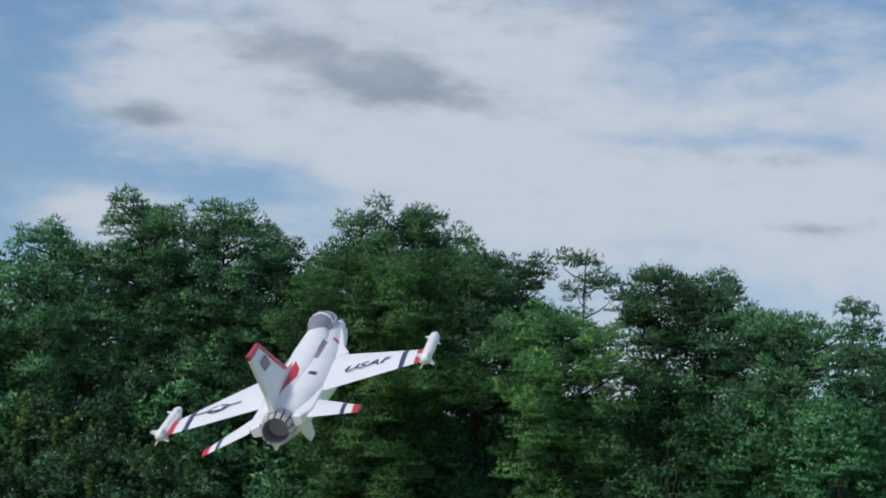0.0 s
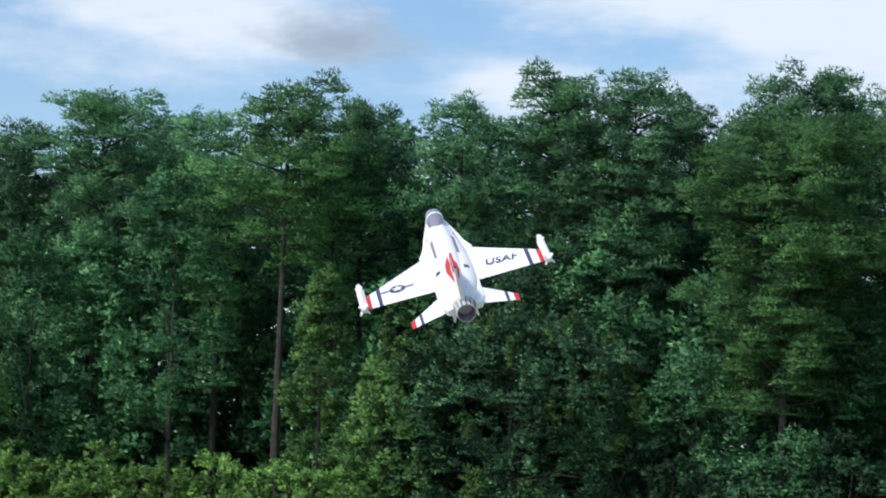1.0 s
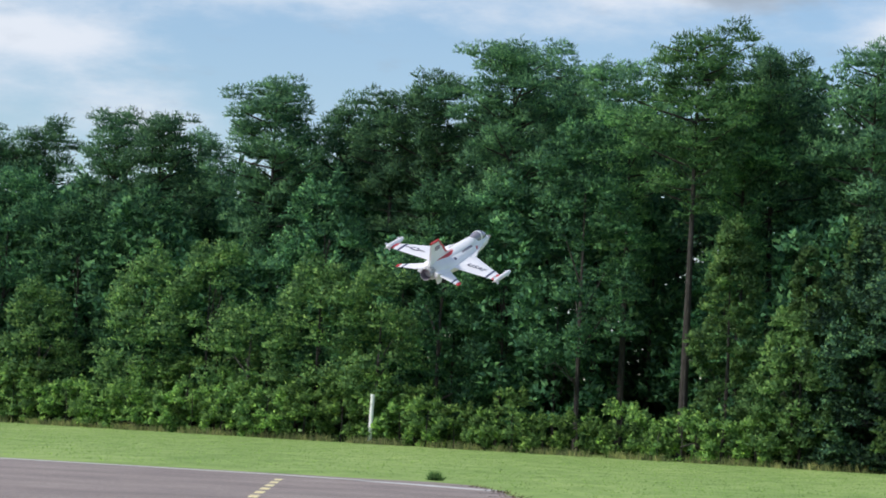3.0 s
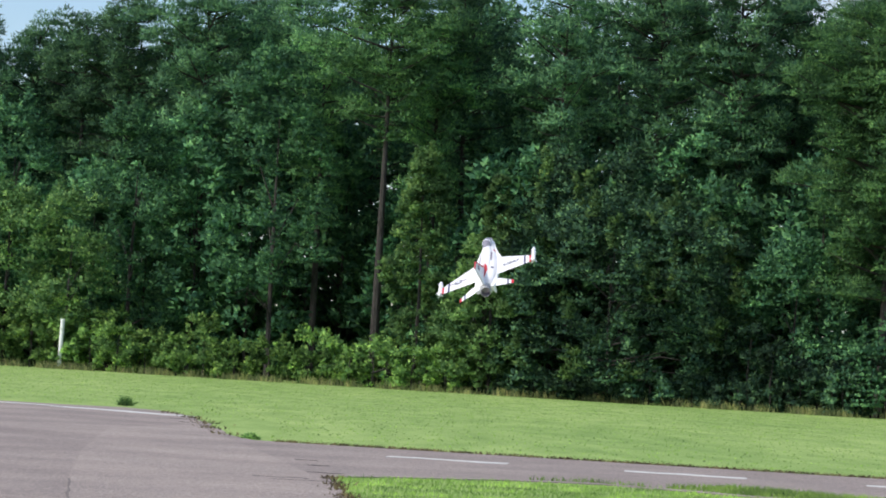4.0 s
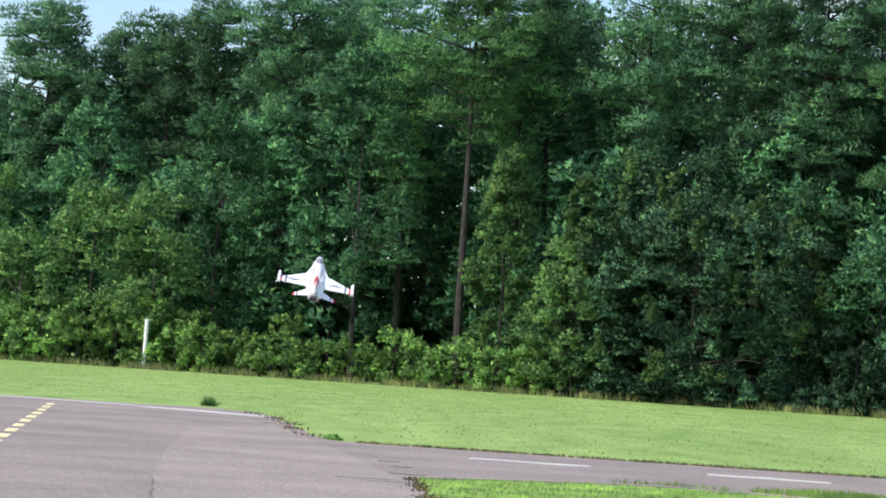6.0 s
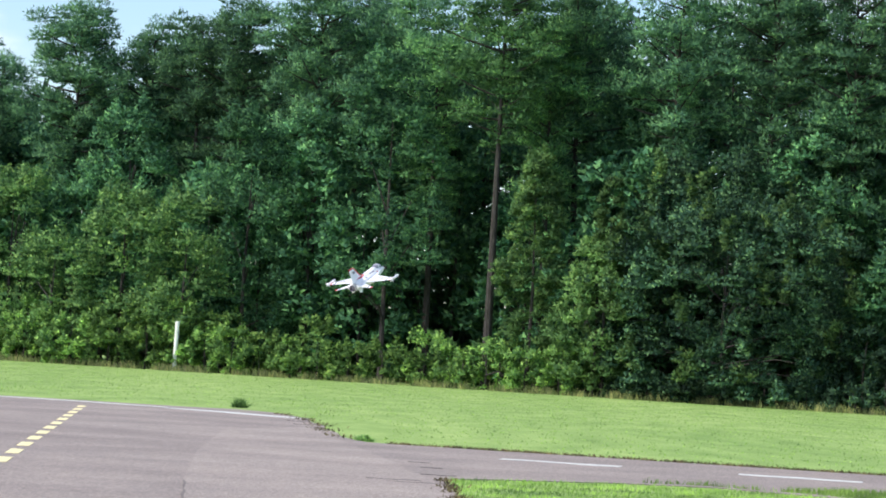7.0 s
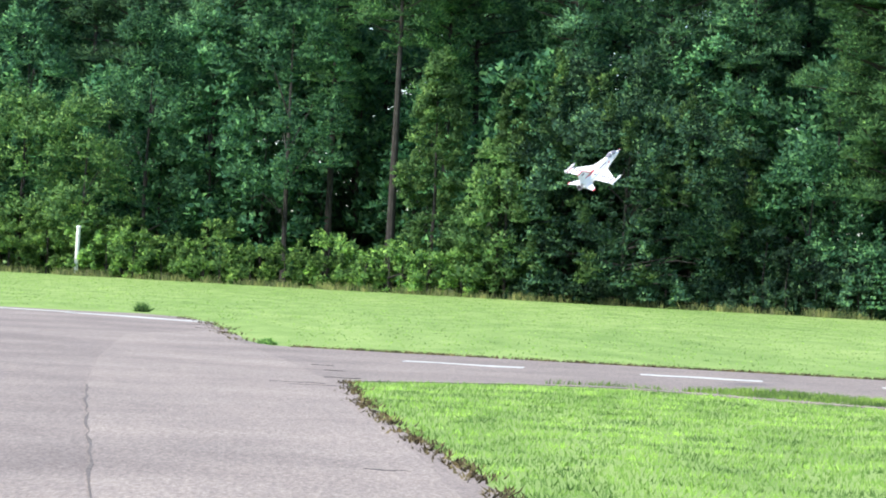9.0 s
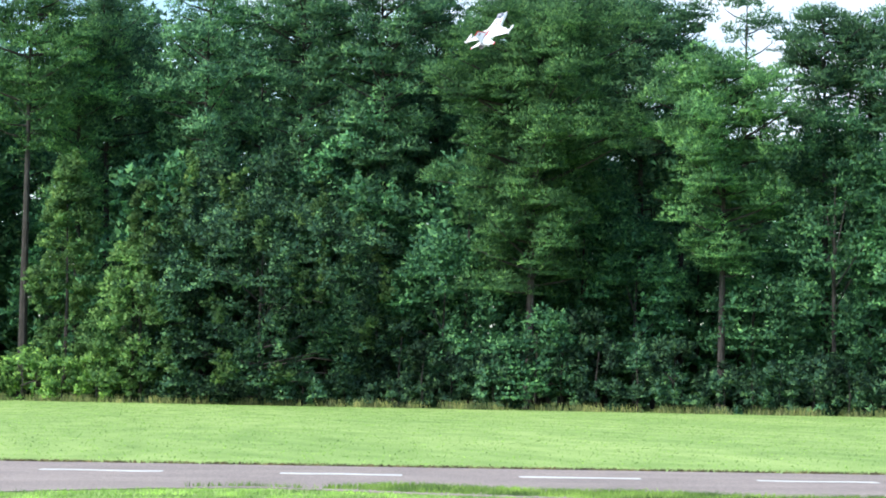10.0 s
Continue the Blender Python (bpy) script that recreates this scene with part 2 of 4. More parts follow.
def prism(bm, poly, z0, z1):
    """A slab over a flat outline."""
    lo = [bm.verts.new((x, y, z0)) for x, y in poly]
    hi = [bm.verts.new((x, y, z1)) for x, y in poly]
    bm.faces.new(hi)
    bm.faces.new(lo[::-1])
    n = len(poly)
    for i in range(n):
        bm.faces.new((lo[i], lo[(i + 1) % n], hi[(i + 1) % n], hi[i]))


def loft(bm, rings, cap=True):
    rows = [[bm.verts.new(v) for v in r] for r in rings]
    n = len(rows[0])
    for a, b in zip(rows, rows[1:]):
        for i in range(n):
            bm.faces.new((a[i], a[(i + 1) % n], b[(i + 1) % n], b[i]))
    if cap:
        bm.faces.new(rows[0][::-1])
        bm.faces.new(rows[-1])
    bmesh.ops.recalc_face_normals(bm, faces=bm.faces)


def tube(bm, points, radii, seg=8):
    """A tapered round limb along points."""
    rings = []
    for i, p in enumerate(points):
        p = Vector(p)
        a = Vector(points[max(i - 1, 0)])
        b = Vector(points[min(i + 1, len(points) - 1)])
        q = (b - a).to_track_quat("Z", "Y")
        rings.append([p + q @ Vector((math.cos(t) * radii[i], math.sin(t) * radii[i], 0)) for t in [k * math.tau / seg for k in range(seg)]])
    loft(bm, rings)


# ---- ground ----
def edge_y(x):
    """Where the wood begins, at the field's far side."""
    return 133.5 - 0.4 * x


def runway_y(x, y0):
    """A line along the runway that passes y0 at x = 0."""
    return y0 - 0.17 * x


def apron_x(y):
    """The apron's right edge."""
    return np.interp(y, [1, 10, 16.6, 18.7, 20.9, 24.2, 28.2, 32.5], [2.0, 1.7, 1.41, 1.3, 1.09, 0.81, 0.56, 0.42])


def near_y(x):
    """The runway's near edge, which turns towards the viewer past the grass patch."""
    return np.interp(x, [0.4, 1.6, 3.0, 4.2, 5.4, 6.3, 8.3, 10.7, 22, 90], [33.2, 34.0, 34.8, 35.0, 34.3, 33.5, 32.3, 31.0, 27.0, 3.0])


def build_ground():
    bm = bmesh.new()
    bmesh.ops.create_grid(bm, x_segments=40, y_segments=40, size=2500)
    ob = part("ground", bm, GRASS, None)
    tagged(ob, "mown bright green grass field", "grass", kind="structure")

    bm = bmesh.new()
    rng = random.Random(4)
    right = []
    for k in range(60):
        y = 1.0 + k * 0.56
        if y < 32.5:
            right.append((float(apron_x(y)) + rng.uniform(-0.05, 0.05), y))
    outline = [(2.6, -40), (2.2, -5)] + right + [(0.38, 33.0)]
    near = [(x, float(near_y(x)) + rng.uniform(-0.07, 0.07)) for x in [0.8 + 0.5 * k for k in range(45)]] + [(90, 3.0)]
    far = [(90, runway_y(90, 44.6))] + [(x, runway_y(x, 44.6) + rng.uniform(-0.07, 0.07)) for x in [23 - 0.5 * k for k in range(47)]]
    corner = [(-0.85, 44.95), (-1.2, 46.2), (-1.42, 47.5), (-1.55, 49.5), (-1.9, 51.5), (-1.92, 53.4), (-2.3, 55.3), (-2.45, 57.6), (-2.95, 59.8), (-3.4, 61.6), (-4.5, 62.9), (-5.8, 62.6), (-8.5, 63.0), (-11.2, 63.2), (-40, 67), (-40, -40)]
    prism(bm, outline + near + far + corner, -0.2, 0.012)
    tagged(part("runway", bm, ASPHALT, None), "worn grey asphalt apron and runway with cracks", "runway", kind="structure")
    # the paler strip beside the seam
    bm = bmesh.new()
    prism(bm, [(-0.2, 4), (1.35, 4), (1.3, 12), (0.95, 19), (0.62, 26), (0.4, 31), (0.1, 33.6), (-0.4, 38.0), (-1.3, 45.0), (-2.2, 52.0), (-3.6, 47.0), (-3.2, 37.0), (-2.65, 29.1), (-1.36, 15.7)], 0.0, 0.016)
    tagged(part("asphalt_strip", bm, ASPHALT_PALE, None), "paler asphalt strip with a long seam", "asphalt", kind="structure")


build_ground()


def strip(name, pts, width, mat, label, cat, z=0.02, jag=0.0, seed=1):
    rng = random.Random(seed)
    bm = bmesh.new()
    left, rite = [], []
    for i, p in enumerate(pts):
        a, b = Vector(pts[max(i - 1, 0)]), Vector(pts[min(i + 1, len(pts) - 1)])
        d = (b - a).normalized()
        n = Vector((-d.y, d.x))
        w = width * (1 + rng.uniform(-jag, jag)) / 2
        s = n * rng.uniform(-jag, jag) * width
        left.append(Vector(p) + n * w + s)
        rite.append(Vector(p) - n * w + s)
    prism(bm, [(v.x, v.y) for v in left] + [(v.x, v.y) for v in rite[::-1]], z - 0.004, z)
    bmesh.ops.recalc_face_normals(bm, faces=bm.faces)
    return tagged(part(name, bm, mat, None), label, cat, kind="structure")


def build_markings():
    # yellow centre-line dashes
    a, b = Vector((-4.68, 26.81)), Vector((-7.62, 57.3))
    for k in range(-1, 14):
        c = a + (b - a) * (k / 13)
        d = (b - a).normalized() * 0.67
        bm = bmesh.new()
        prism(bm, [(c.x - d.x - 0.09, c.y - d.y), (c.x - d.x + 0.09, c.y - d.y), (c.x + d.x + 0.09, c.y + d.y), (c.x + d.x - 0.09, c.y + d.y)], 0.014, 0.018)
        tagged(part("yellow_dash", bm, LINE_YELLOW, None), "faded yellow painted dash on asphalt", "road marking", "yellow dashes", "structure")
    # white edge-line dashes along the runway
    for k in range(-1, 9):
        x0 = 1.4 + k * 3.78
        if x0 < 0.2:
            continue
        pts = [(x0 + j * 0.48, runway_y(x0 + j * 0.48, 41.0)) for j in range(5)]
        tagged(strip("white_dash", pts, 0.5, LINE_WHITE, "worn white painted dash on runway", "road marking", 0.018, 0.25, k + 9), group="white dashes")
    strip("white_line", [(-2.6, 57.8), (-3.6, 58.6), (-4.6, 59.4), (-5.8, 60.3)], 0.8, LINE_WHITE, "worn white painted edge line on asphalt", "road marking", 0.018, 0.2, 3)
    strip("white_line", [(-6.0, 60.6), (-8.4, 61.6), (-11.2, 62.2), (-20, 63.6), (-34, 65.6)], 0.6, LINE_WHITE, "faint white painted edge line on asphalt", "road marking", 0.018, 0.3, 4)
    # seam and cracks
    strip("seam", [(-2.65 + 1.29 * k / 24 + 0.006 * math.sin(k * 2.1), 29.1 - 13.4 * k / 24) for k in range(27)], 0.022, SEAM, "dark jagged crack along asphalt seam", "crack", 0.019, 0.7, 5)
    rng = random.Random(12)
    for x, y, ln in [(0.1, 33.9, 0.5), (-0.1, 37.6, 0.35), (-0.35, 31.6, 0.9), (-0.6, 32.1, 0.7), (0.1, 36.0, 0.3), (0.45, 19.2, 0.3), (-2.6, 53.2, 0.8), (-2.9, 55.6, 0.7)]:
        pts = [(x + ln * j / 6, y + rng.uniform(-0.05, 0.05)) for j in range(7)]
        strip("crack", pts, 0.05, CRACK, "short dark weedy crack in asphalt", "crack", 0.019, 0.8, int(x * 10 + y))


build_markings()


# ---- grass and verge ----
def blades(centres, height, width, lean, seed):
    """Upright tapering blades, one triangle each, at the centres (n, 3)."""
    r = np.random.default_rng(seed)
    n = len(centres)
    ang = r.uniform(-1.4, 1.4, n)
    d = np.stack([np.cos(ang), np.sin(ang), np.zeros(n)], 1)
    h = height * r.uniform(0.55, 1.25, n)[:, None]
    w = width * r.uniform(0.7, 1.3, n)[:, None]
    la = r.uniform(0, math.tau, n)
    tip = centres + np.stack([np.cos(la), np.sin(la), np.zeros(n)], 1) * (lean * h * r.uniform(0, 1, (n, 1))) + np.array([0, 0, 1.0]) * h
    v = np.stack([centres - d * w, centres + d * w, tip], 1).reshape(-1, 3)
    soft = np.stack([0.25 * d[:, 1], -0.3 * np.ones(n), np.ones(n)], 1)
    soft /= np.linalg.norm(soft, axis=1)[:, None]
    return v, np.arange(3 * n).reshape(-1, 3), np.repeat(soft, 3, 0)


def scatter(n, x0, x1, y0, y1, keep, seed):
    r = np.random.default_rng(seed)
    p = np.stack([r.uniform(x0, x1, n), r.uniform(y0, y1, n), np.zeros(n)], 1)
    return p[keep(p[:, 0], p[:, 1])]


def build_grass():
    # the near field between apron and runway
    def near(x, y):
        return (x > apron_x(y) + 0.04) & (y < near_y(x) - 0.15)
    p = scatter(60000, 0.2, 12, 13, 34.5, near, 1)
    v, f, nrm = blades(p, 0.05, 0.008, 1.1, 2)
    tagged(link_mesh("grass", arrays_mesh("grass", v, f, nrm), BLADE), "bright green short grass beside the runway", "grass", kind="stuff")
    # fine tufts over the far field
    def far(x, y):
        ok = (y > np.where(x > -0.6, 45.0 - 0.17 * x, np.where(x > -2.6, 58.5, 65.0 - 0.1 * x))) & (y < 133 - 0.4 * x)
        return ok & (np.abs(x) < 0.5 * y)
    p = scatter(110000, -60, 60, 36, 155, far, 3)
    v, f, nrm = blades(p, 0.034, 0.016, 1.2, 4)
    tagged(link_mesh("grass", arrays_mesh("grass", v, f, nrm), BLADE), "bright green mown grass before the wood", "grass", kind="stuff")
    # taller patch that has crept over the runway's edge
    def patch(x, y):
        m = y - near_y(x)
        wide = np.clip((x - 5.0) / 1.2, 0, 1) * (2.1 + 0.25 * np.sin(x * 2.1)) + 0.25 * np.exp(-((x - 4.0) / 0.7) ** 2)
        return (m > 0.35) & (m < 0.35 + wide)
    p = scatter(120000, 3.2, 22, 27, 37, patch, 5)
    v, f, nrm = blades(p, 0.085, 0.01, 1.0, 6)
    tagged(link_mesh("grass_patch", arrays_mesh("grass_patch", v, f, nrm), BLADE), "tall green grass creeping over runway edge", "grass", kind="stuff")
    # dead grass along the broken edges
    r = np.random.default_rng(8)
    y = r.uniform(12, 33, 1700)
    y = y[np.sin(y * 2.3) + np.sin(y * 5.1) + r.normal(0, 0.9, len(y)) > -0.2]
    x = apron_x(y) + r.normal(-0.02, 0.075, len(y))
    a = np.stack([x, y, np.full_like(x, 0.01)], 1)
    x = r.uniform(-0.5, 24, 3500)
    b = np.stack([x, 44.6 - 0.17 * x + r.normal(0.03, 0.06, len(x)), np.full_like(x, 0.01)], 1)
    y = r.uniform(45.2, 61, 500)
    y = y[np.sin(y * 1.9) + r.normal(0, 0.5, len(y)) > 0.1]
    x = np.interp(y, [44.95, 47.5, 51.5, 53.4, 57.6, 61.6], [-0.85, -1.42, -1.9, -1.92, -2.45, -3.4]) + r.normal(-0.1, 0.16, len(y))
    c = np.stack([x, y, np.full_like(x, 0.01)], 1)
    v, f, nrm = blades(np.concatenate([a, b, c]), 0.05, 0.016, 1.8, 9)
    tagged(link_mesh("dead_grass", arrays_mesh("dead_grass", v, f, nrm), DEAD), "brown dead grass along the asphalt edge", "dead grass", kind="stuff")
    # stalks at the wood's foot
    x = r.uniform(-62, 70, 15000)
    d = np.stack([x, 132.6 - 0.4 * x + r.normal(0.2, 0.45, len(x)), np.zeros_like(x)], 1)
    d = d[np.sin(x * 1.3) + np.sin(x * 3.1 + 1) + r.normal(0, 0.8, len(x)) > -0.4]
    v, f, nrm = blades(d, 0.42, 0.028, 0.5, 10)
    tagged(link_mesh("tall_grass", arrays_mesh("tall_grass", v, f, nrm), DRY), "dry tall grass stalks at the wood edge", "tall grass", kind="stuff")
    # weed tufts on the apron's corner
    for cx, cy, rad, h in [(-4.58, 65.0, 0.19, 0.25), (-0.92, 45.6, 0.16, 0.12)]:
        a, d = r.uniform(0, math.tau, 500), rad * r.uniform(0, 1, 500) ** 0.7
        q = np.stack([cx + np.cos(a) * d, cy + np.sin(a) * d, np.zeros(500)], 1)
        v, f, nrm = blades(q, h, 0.022, 0.9, int(cy))
        v[2::3, 2] *= 1 - 0.75 * (d / rad) ** 2
        tagged(link_mesh("weed_tuft", arrays_mesh("weed_tuft", v, f, nrm), HEDGE), "dark green weed tuft at asphalt edge", "weed", kind="stuff")


build_grass()


def build_pole():
    thing = empty("marker_pole", pose(-13.52, 138.9, 0, 0, 0.9, 0))
    bm = bmesh.new()
    tube(bm, [(0, 0, -0.2), (0, 0, 2.68)], [0.115, 0.115], 20)
    part("pipe", bm, PIPE, thing, smooth=False)
    bm = bmesh.new()
    tube(bm, [(0, 0, 2.6), (0, 0, 2.71), (0, 0, 2.74)], [0.128, 0.128, 0.09], 20)
    part("cap", bm, PIPE, thing)
    tagged(thing, "white plastic pipe marker pole in grass", "pole")


build_pole()


# ---- trees ----
def sprays(centres, radii, count, length, width, up, seed, flat=0.8, inner=0.35):
    """Foliage: count leaves in each clump, each a tapering blade that points outwards.
    Returns verts, faces and soft normals that follow the clump's round form."""
    r = np.random.default_rng(seed)
    k = np.maximum(5, (count * (radii / (0.7 * radii.max())) ** 2).astype(int))
    c = np.repeat(centres, k, 0)
    rad = np.repeat(radii, k)[:, None]
    n = len(c)
    d = r.normal(size=(n, 3))
    d /= np.linalg.norm(d, axis=1)[:, None]
    d[:, 2] = np.abs(d[:, 2]) * 0.5 + d[:, 2] * 0.5
    lump = 1 + 0.25 * np.sin(7 * d[:, :1] + 9 * c[:, :1]) * np.sin(6 * d[:, 2:] + 5 * c[:, 2:])
    p = c + d * rad * lump * (inner + (1 - inner) * r.uniform(0, 1, (n, 1)) ** 0.5) * np.array([1, 1, flat])
    axis = d + r.normal(scale=0.65, size=(n, 3)) + np.array([0, 0, up])
    axis /= np.linalg.norm(axis, axis=1)[:, None]
    side = np.cross(axis, r.normal(size=(n, 3)))
    side /= np.linalg.norm(side, axis=1)[:, None]
    face = np.cross(side, axis)
    turn = np.where((face * d).sum(1) < 0, -1.0, 1.0)[:, None]
    side, face = side * turn, face * turn
    ln = length * r.uniform(0.6, 1.3, (n, 1))
    w = width * r.uniform(0.7, 1.3, (n, 1))
    v = np.stack([p - side * w, p + side * w, p + axis * ln], 1).reshape(-1, 3)
    soft = 0.78 * d + 0.36 * face + np.array([0, 0, 0.14])
    soft /= np.linalg.norm(soft, axis=1)[:, None]
    return v, np.arange(3 * n).reshape(-1, 3), np.repeat(soft, 3, 0)


def pine(x, y, top, low, rad, mat=PINE, label="tall pine with a bare trunk and dense crown", dens=1.0, seed=0, puff=0.8, per=160, blade=0.042, needle=0.25, flat=0.8, inner=0.45):
    rng = random.Random(seed)
    thing = empty("pine_tree", pose(x, y, 0, 0, 0, rng.uniform(0, 360)))
    lean = Vector((rng.uniform(-0.5, 0.5), rng.uniform(-0.5, 0.5), 0))
    bm = bmesh.new()
    r0 = 0.0095 * top + 0.03
    pts = [lean * ((k / 8) ** 2) + Vector((0, 0, -0.3 + (top - 0.6) * k / 8)) for k in range(9)]
    tube(bm, pts, [r0 * (1.3 if k == 0 else 1.12 - 1.0 * k / 8) for k in range(9)], 9)
    cs, rs = [], []
    n = int((12 + 1.7 * (top - low) * max(rad, 2) / 2.2) * dens)
    for k in range(n):
        u = (k + rng.random()) / n
        z = low + (top - 1.2 - low) * u ** 0.85
        # rounded, uneven crown
        prof = (0.35 + 0.65 * math.sin(math.pi * min(1, 0.22 + 0.78 * (1 - u) ** 0.8))) * (1 - 0.5 * u ** 3)
        ln = rad * prof * rng.uniform(0.5, 1.2)
        a = k * 2.4 + rng.uniform(-0.5, 0.5)
        o = lean * (z / top) ** 2 + Vector((0, 0, z))
        d = Vector((math.cos(a), math.sin(a), 0))
        tip = o + d * ln + Vector((0, 0, ln * rng.uniform(0.05, 0.6)))
        if ln > 0.9:
            tube(bm, [o, o.lerp(tip, 0.55) + Vector((0, 0, -0.1)), tip], [0.035 + 0.012 * ln, 0.03 + 0.006 * ln, 0.012], 4)
        m = max(2, int(1.2 + ln * 1.15))
        for j in range(m):
            f = 0.34 + 0.66 * (j + rng.random()) / m
            q = o.lerp(tip, f) + Vector((rng.gauss(0, 0.38), rng.gauss(0, 0.38), rng.gauss(0.12, 0.3)))
            cs.append(q)
            rs.append(puff * rng.choice((0.5, 0.7, 0.85, 1.0, 1.15)) * rng.uniform(0.85, 1.15))
            if rng.random() < 0.5:
                # a small tuft that stands up out of the clump
                cs.append(q + Vector((rng.gauss(0, 0.4), rng.gauss(0, 0.4), puff * rng.uniform(0.35, 0.8))))
                rs.append(puff * rng.uniform(0.22, 0.42))
    part("trunk", bm, BARK, thing)
    link_mesh("crown", arrays_mesh("crown", *sprays(np.array(cs), np.array(rs), per, needle, blade, 0.35, seed, flat, inner)), mat, thing)
    return tagged(thing, label, "tree")


def broadleaf(x, y, top, low, rad, mat=BROAD, label="leafy broadleaf tree at the wood edge", seed=0, leaf=0.21, name="broadleaf_tree", per=95, dens=1.0, clump=0.8, shoots=0):
    rng = random.Random(seed)
    thing = empty(name, pose(x, y, 0, 0, 0, rng.uniform(0, 360)))
    bm = bmesh.new()
    tube(bm, [(0, 0, -0.3), (0.1, 0, top * 0.4), (0, 0.1, top * 0.8)], [0.007 * top + 0.04, 0.005 * top + 0.025, 0.025], 8)
    cs, rs = [], []
    h = top - low
    n = int(dens * (12 + 2.6 * rad * h / clump))
    lobes = [(rng.uniform(0, math.tau), rng.uniform(0.1, 0.95), rng.uniform(0.7, 1.3)) for _ in range(12)]
    for k in range(n):
        u = rng.random() ** 0.9
        prof = math.sin(math.pi * min(0.96, 0.2 + 0.76 * u)) ** 0.55
        a = rng.uniform(0, math.tau)
        bulge = 1.0
        for la, lu, lg in lobes:
            g = math.exp(-((math.cos(a - la) - 1) ** 2) * 1.5 - ((u - lu) / 0.12) ** 2)
            bulge += (lg - 1) * g
        rr = rad * prof * bulge * (0.55 + 0.45 * rng.random() ** 0.45)
        c = Vector((math.cos(a) * rr, math.sin(a) * rr, low + h * u * 0.97))
        size = clump * rng.uniform(0.3, 1.25) * min(1, rad / 2.0)
        cs.append(c)
        rs.append(size)
        if k % 3 == 0:
            # a sprig that stands out of the clump
            for g in range(1, 4):
                cs.append(c * 1.0 + Vector((c.x * 0.03, c.y * 0.03, size * (0.55 + 0.32 * g))))
                rs.append(size * (0.5 - 0.1 * g))
        if k % 24 == 0 and rad > 1.8:
            tube(bm, [(0, 0, max(0.4, c.z * 0.6)), (c.x * 0.5, c.y * 0.5, c.z * 0.8), tuple(c * 0.75)], [0.05, 0.035, 0.015], 4)
    part("trunk", bm, BARK, thing)
    link_mesh("crown", arrays_mesh("crown", *sprays(np.array(cs), np.array(rs), per, leaf, leaf * 0.36, 0.1, seed, 0.9)), mat, thing)
    if shoots:
        # pale young growth that stands out of the crown's surface, in short upright runs
        cs, rs = [], []
        for k in range(shoots):
            a, u = rng.uniform(0, math.tau), rng.uniform(0.1, 0.98)
            rr = rad * math.sin(math.pi * min(0.96, 0.2 + 0.76 * u)) ** 0.55 * rng.uniform(0.96, 1.06)
            for g in range(rng.randint(2, 6)):
                cs.append((math.cos(a) * rr + rng.gauss(0, 0.15), math.sin(a) * rr + rng.gauss(0, 0.15), low + h * u + 0.3 * g))
                rs.append(rng.uniform(0.22, 0.4) * (1 - 0.08 * g))
        ob = link_mesh("young_growth", arrays_mesh("young_growth", *sprays(np.array(cs), np.array(rs), 45, leaf, leaf * 0.36, 0.3, seed + 1, 1.0)), VINE, thing)
        tagged(ob, "pale green young growth")
    return tagged(thing, label, "tree")


PINES_LEFT = [
    (-48.3, 166.9, 18.9, 9.8, 2.6), (-46.4, 169.1, 18.1, 10.0, 2.2), (-41.8, 164.3, 19.2, 10.7, 2.5), (-39.4, 165.4, 20.6, 11.0, 2.4),
    (-33.4, 161.0, 20.8, 10.8, 2.5), (-29.4, 158.4, 20.6, 10.8, 2.4), (-27.9, 163.8, 20.0, 11.2, 2.1), (-22.0, 154.4, 22.5, 11.5, 3.1),
    (-17.9, 158.7, 21.8, 12.0, 2.3), (-14.7, 155.5, 22.3, 13.0, 2.3), (-11.9, 153.3, 23.3, 12.6, 2.6), (-6.8, 148.3, 24.5, 12.3, 3.3),
    (-4.7, 154.5, 25.1, 14.0, 2.3), (-1.5, 150.2, 24.0, 12.6, 2.6), (8.3, 142.2, 23.6, 13.1, 3.0)]
PINES_RIGHT = [
    (13.2, 138.3, 23.3, 13.0, 2.9), (18.6, 138.2, 25.4, 13.6, 3.1), (23.1, 136.4, 25.1, 13.5, 3.1), (26.7, 139.9, 24.7, 14.0, 2.1),
    (29.9, 135.6, 25.1, 14.0, 2.6), (32.9, 134.5, 25.5, 13.6, 2.9), (35.6, 136.4, 24.9, 14.0, 2.1), (36.8, 132.9, 23.3, 13.0, 2.3),
    (39.8, 135.6, 23.1, 13.5, 2.0), (44.8, 125.6, 21.9, 13.0, 2.6), (47.6, 126.5, 22.0, 12.8, 2.5), (49.3, 123.8, 19.9, 12.0, 2.5),
    (50.5, 121.3, 19.3, 11.0, 2.8), (55.0, 120.5, 18.2, 10.5, 2.6)]
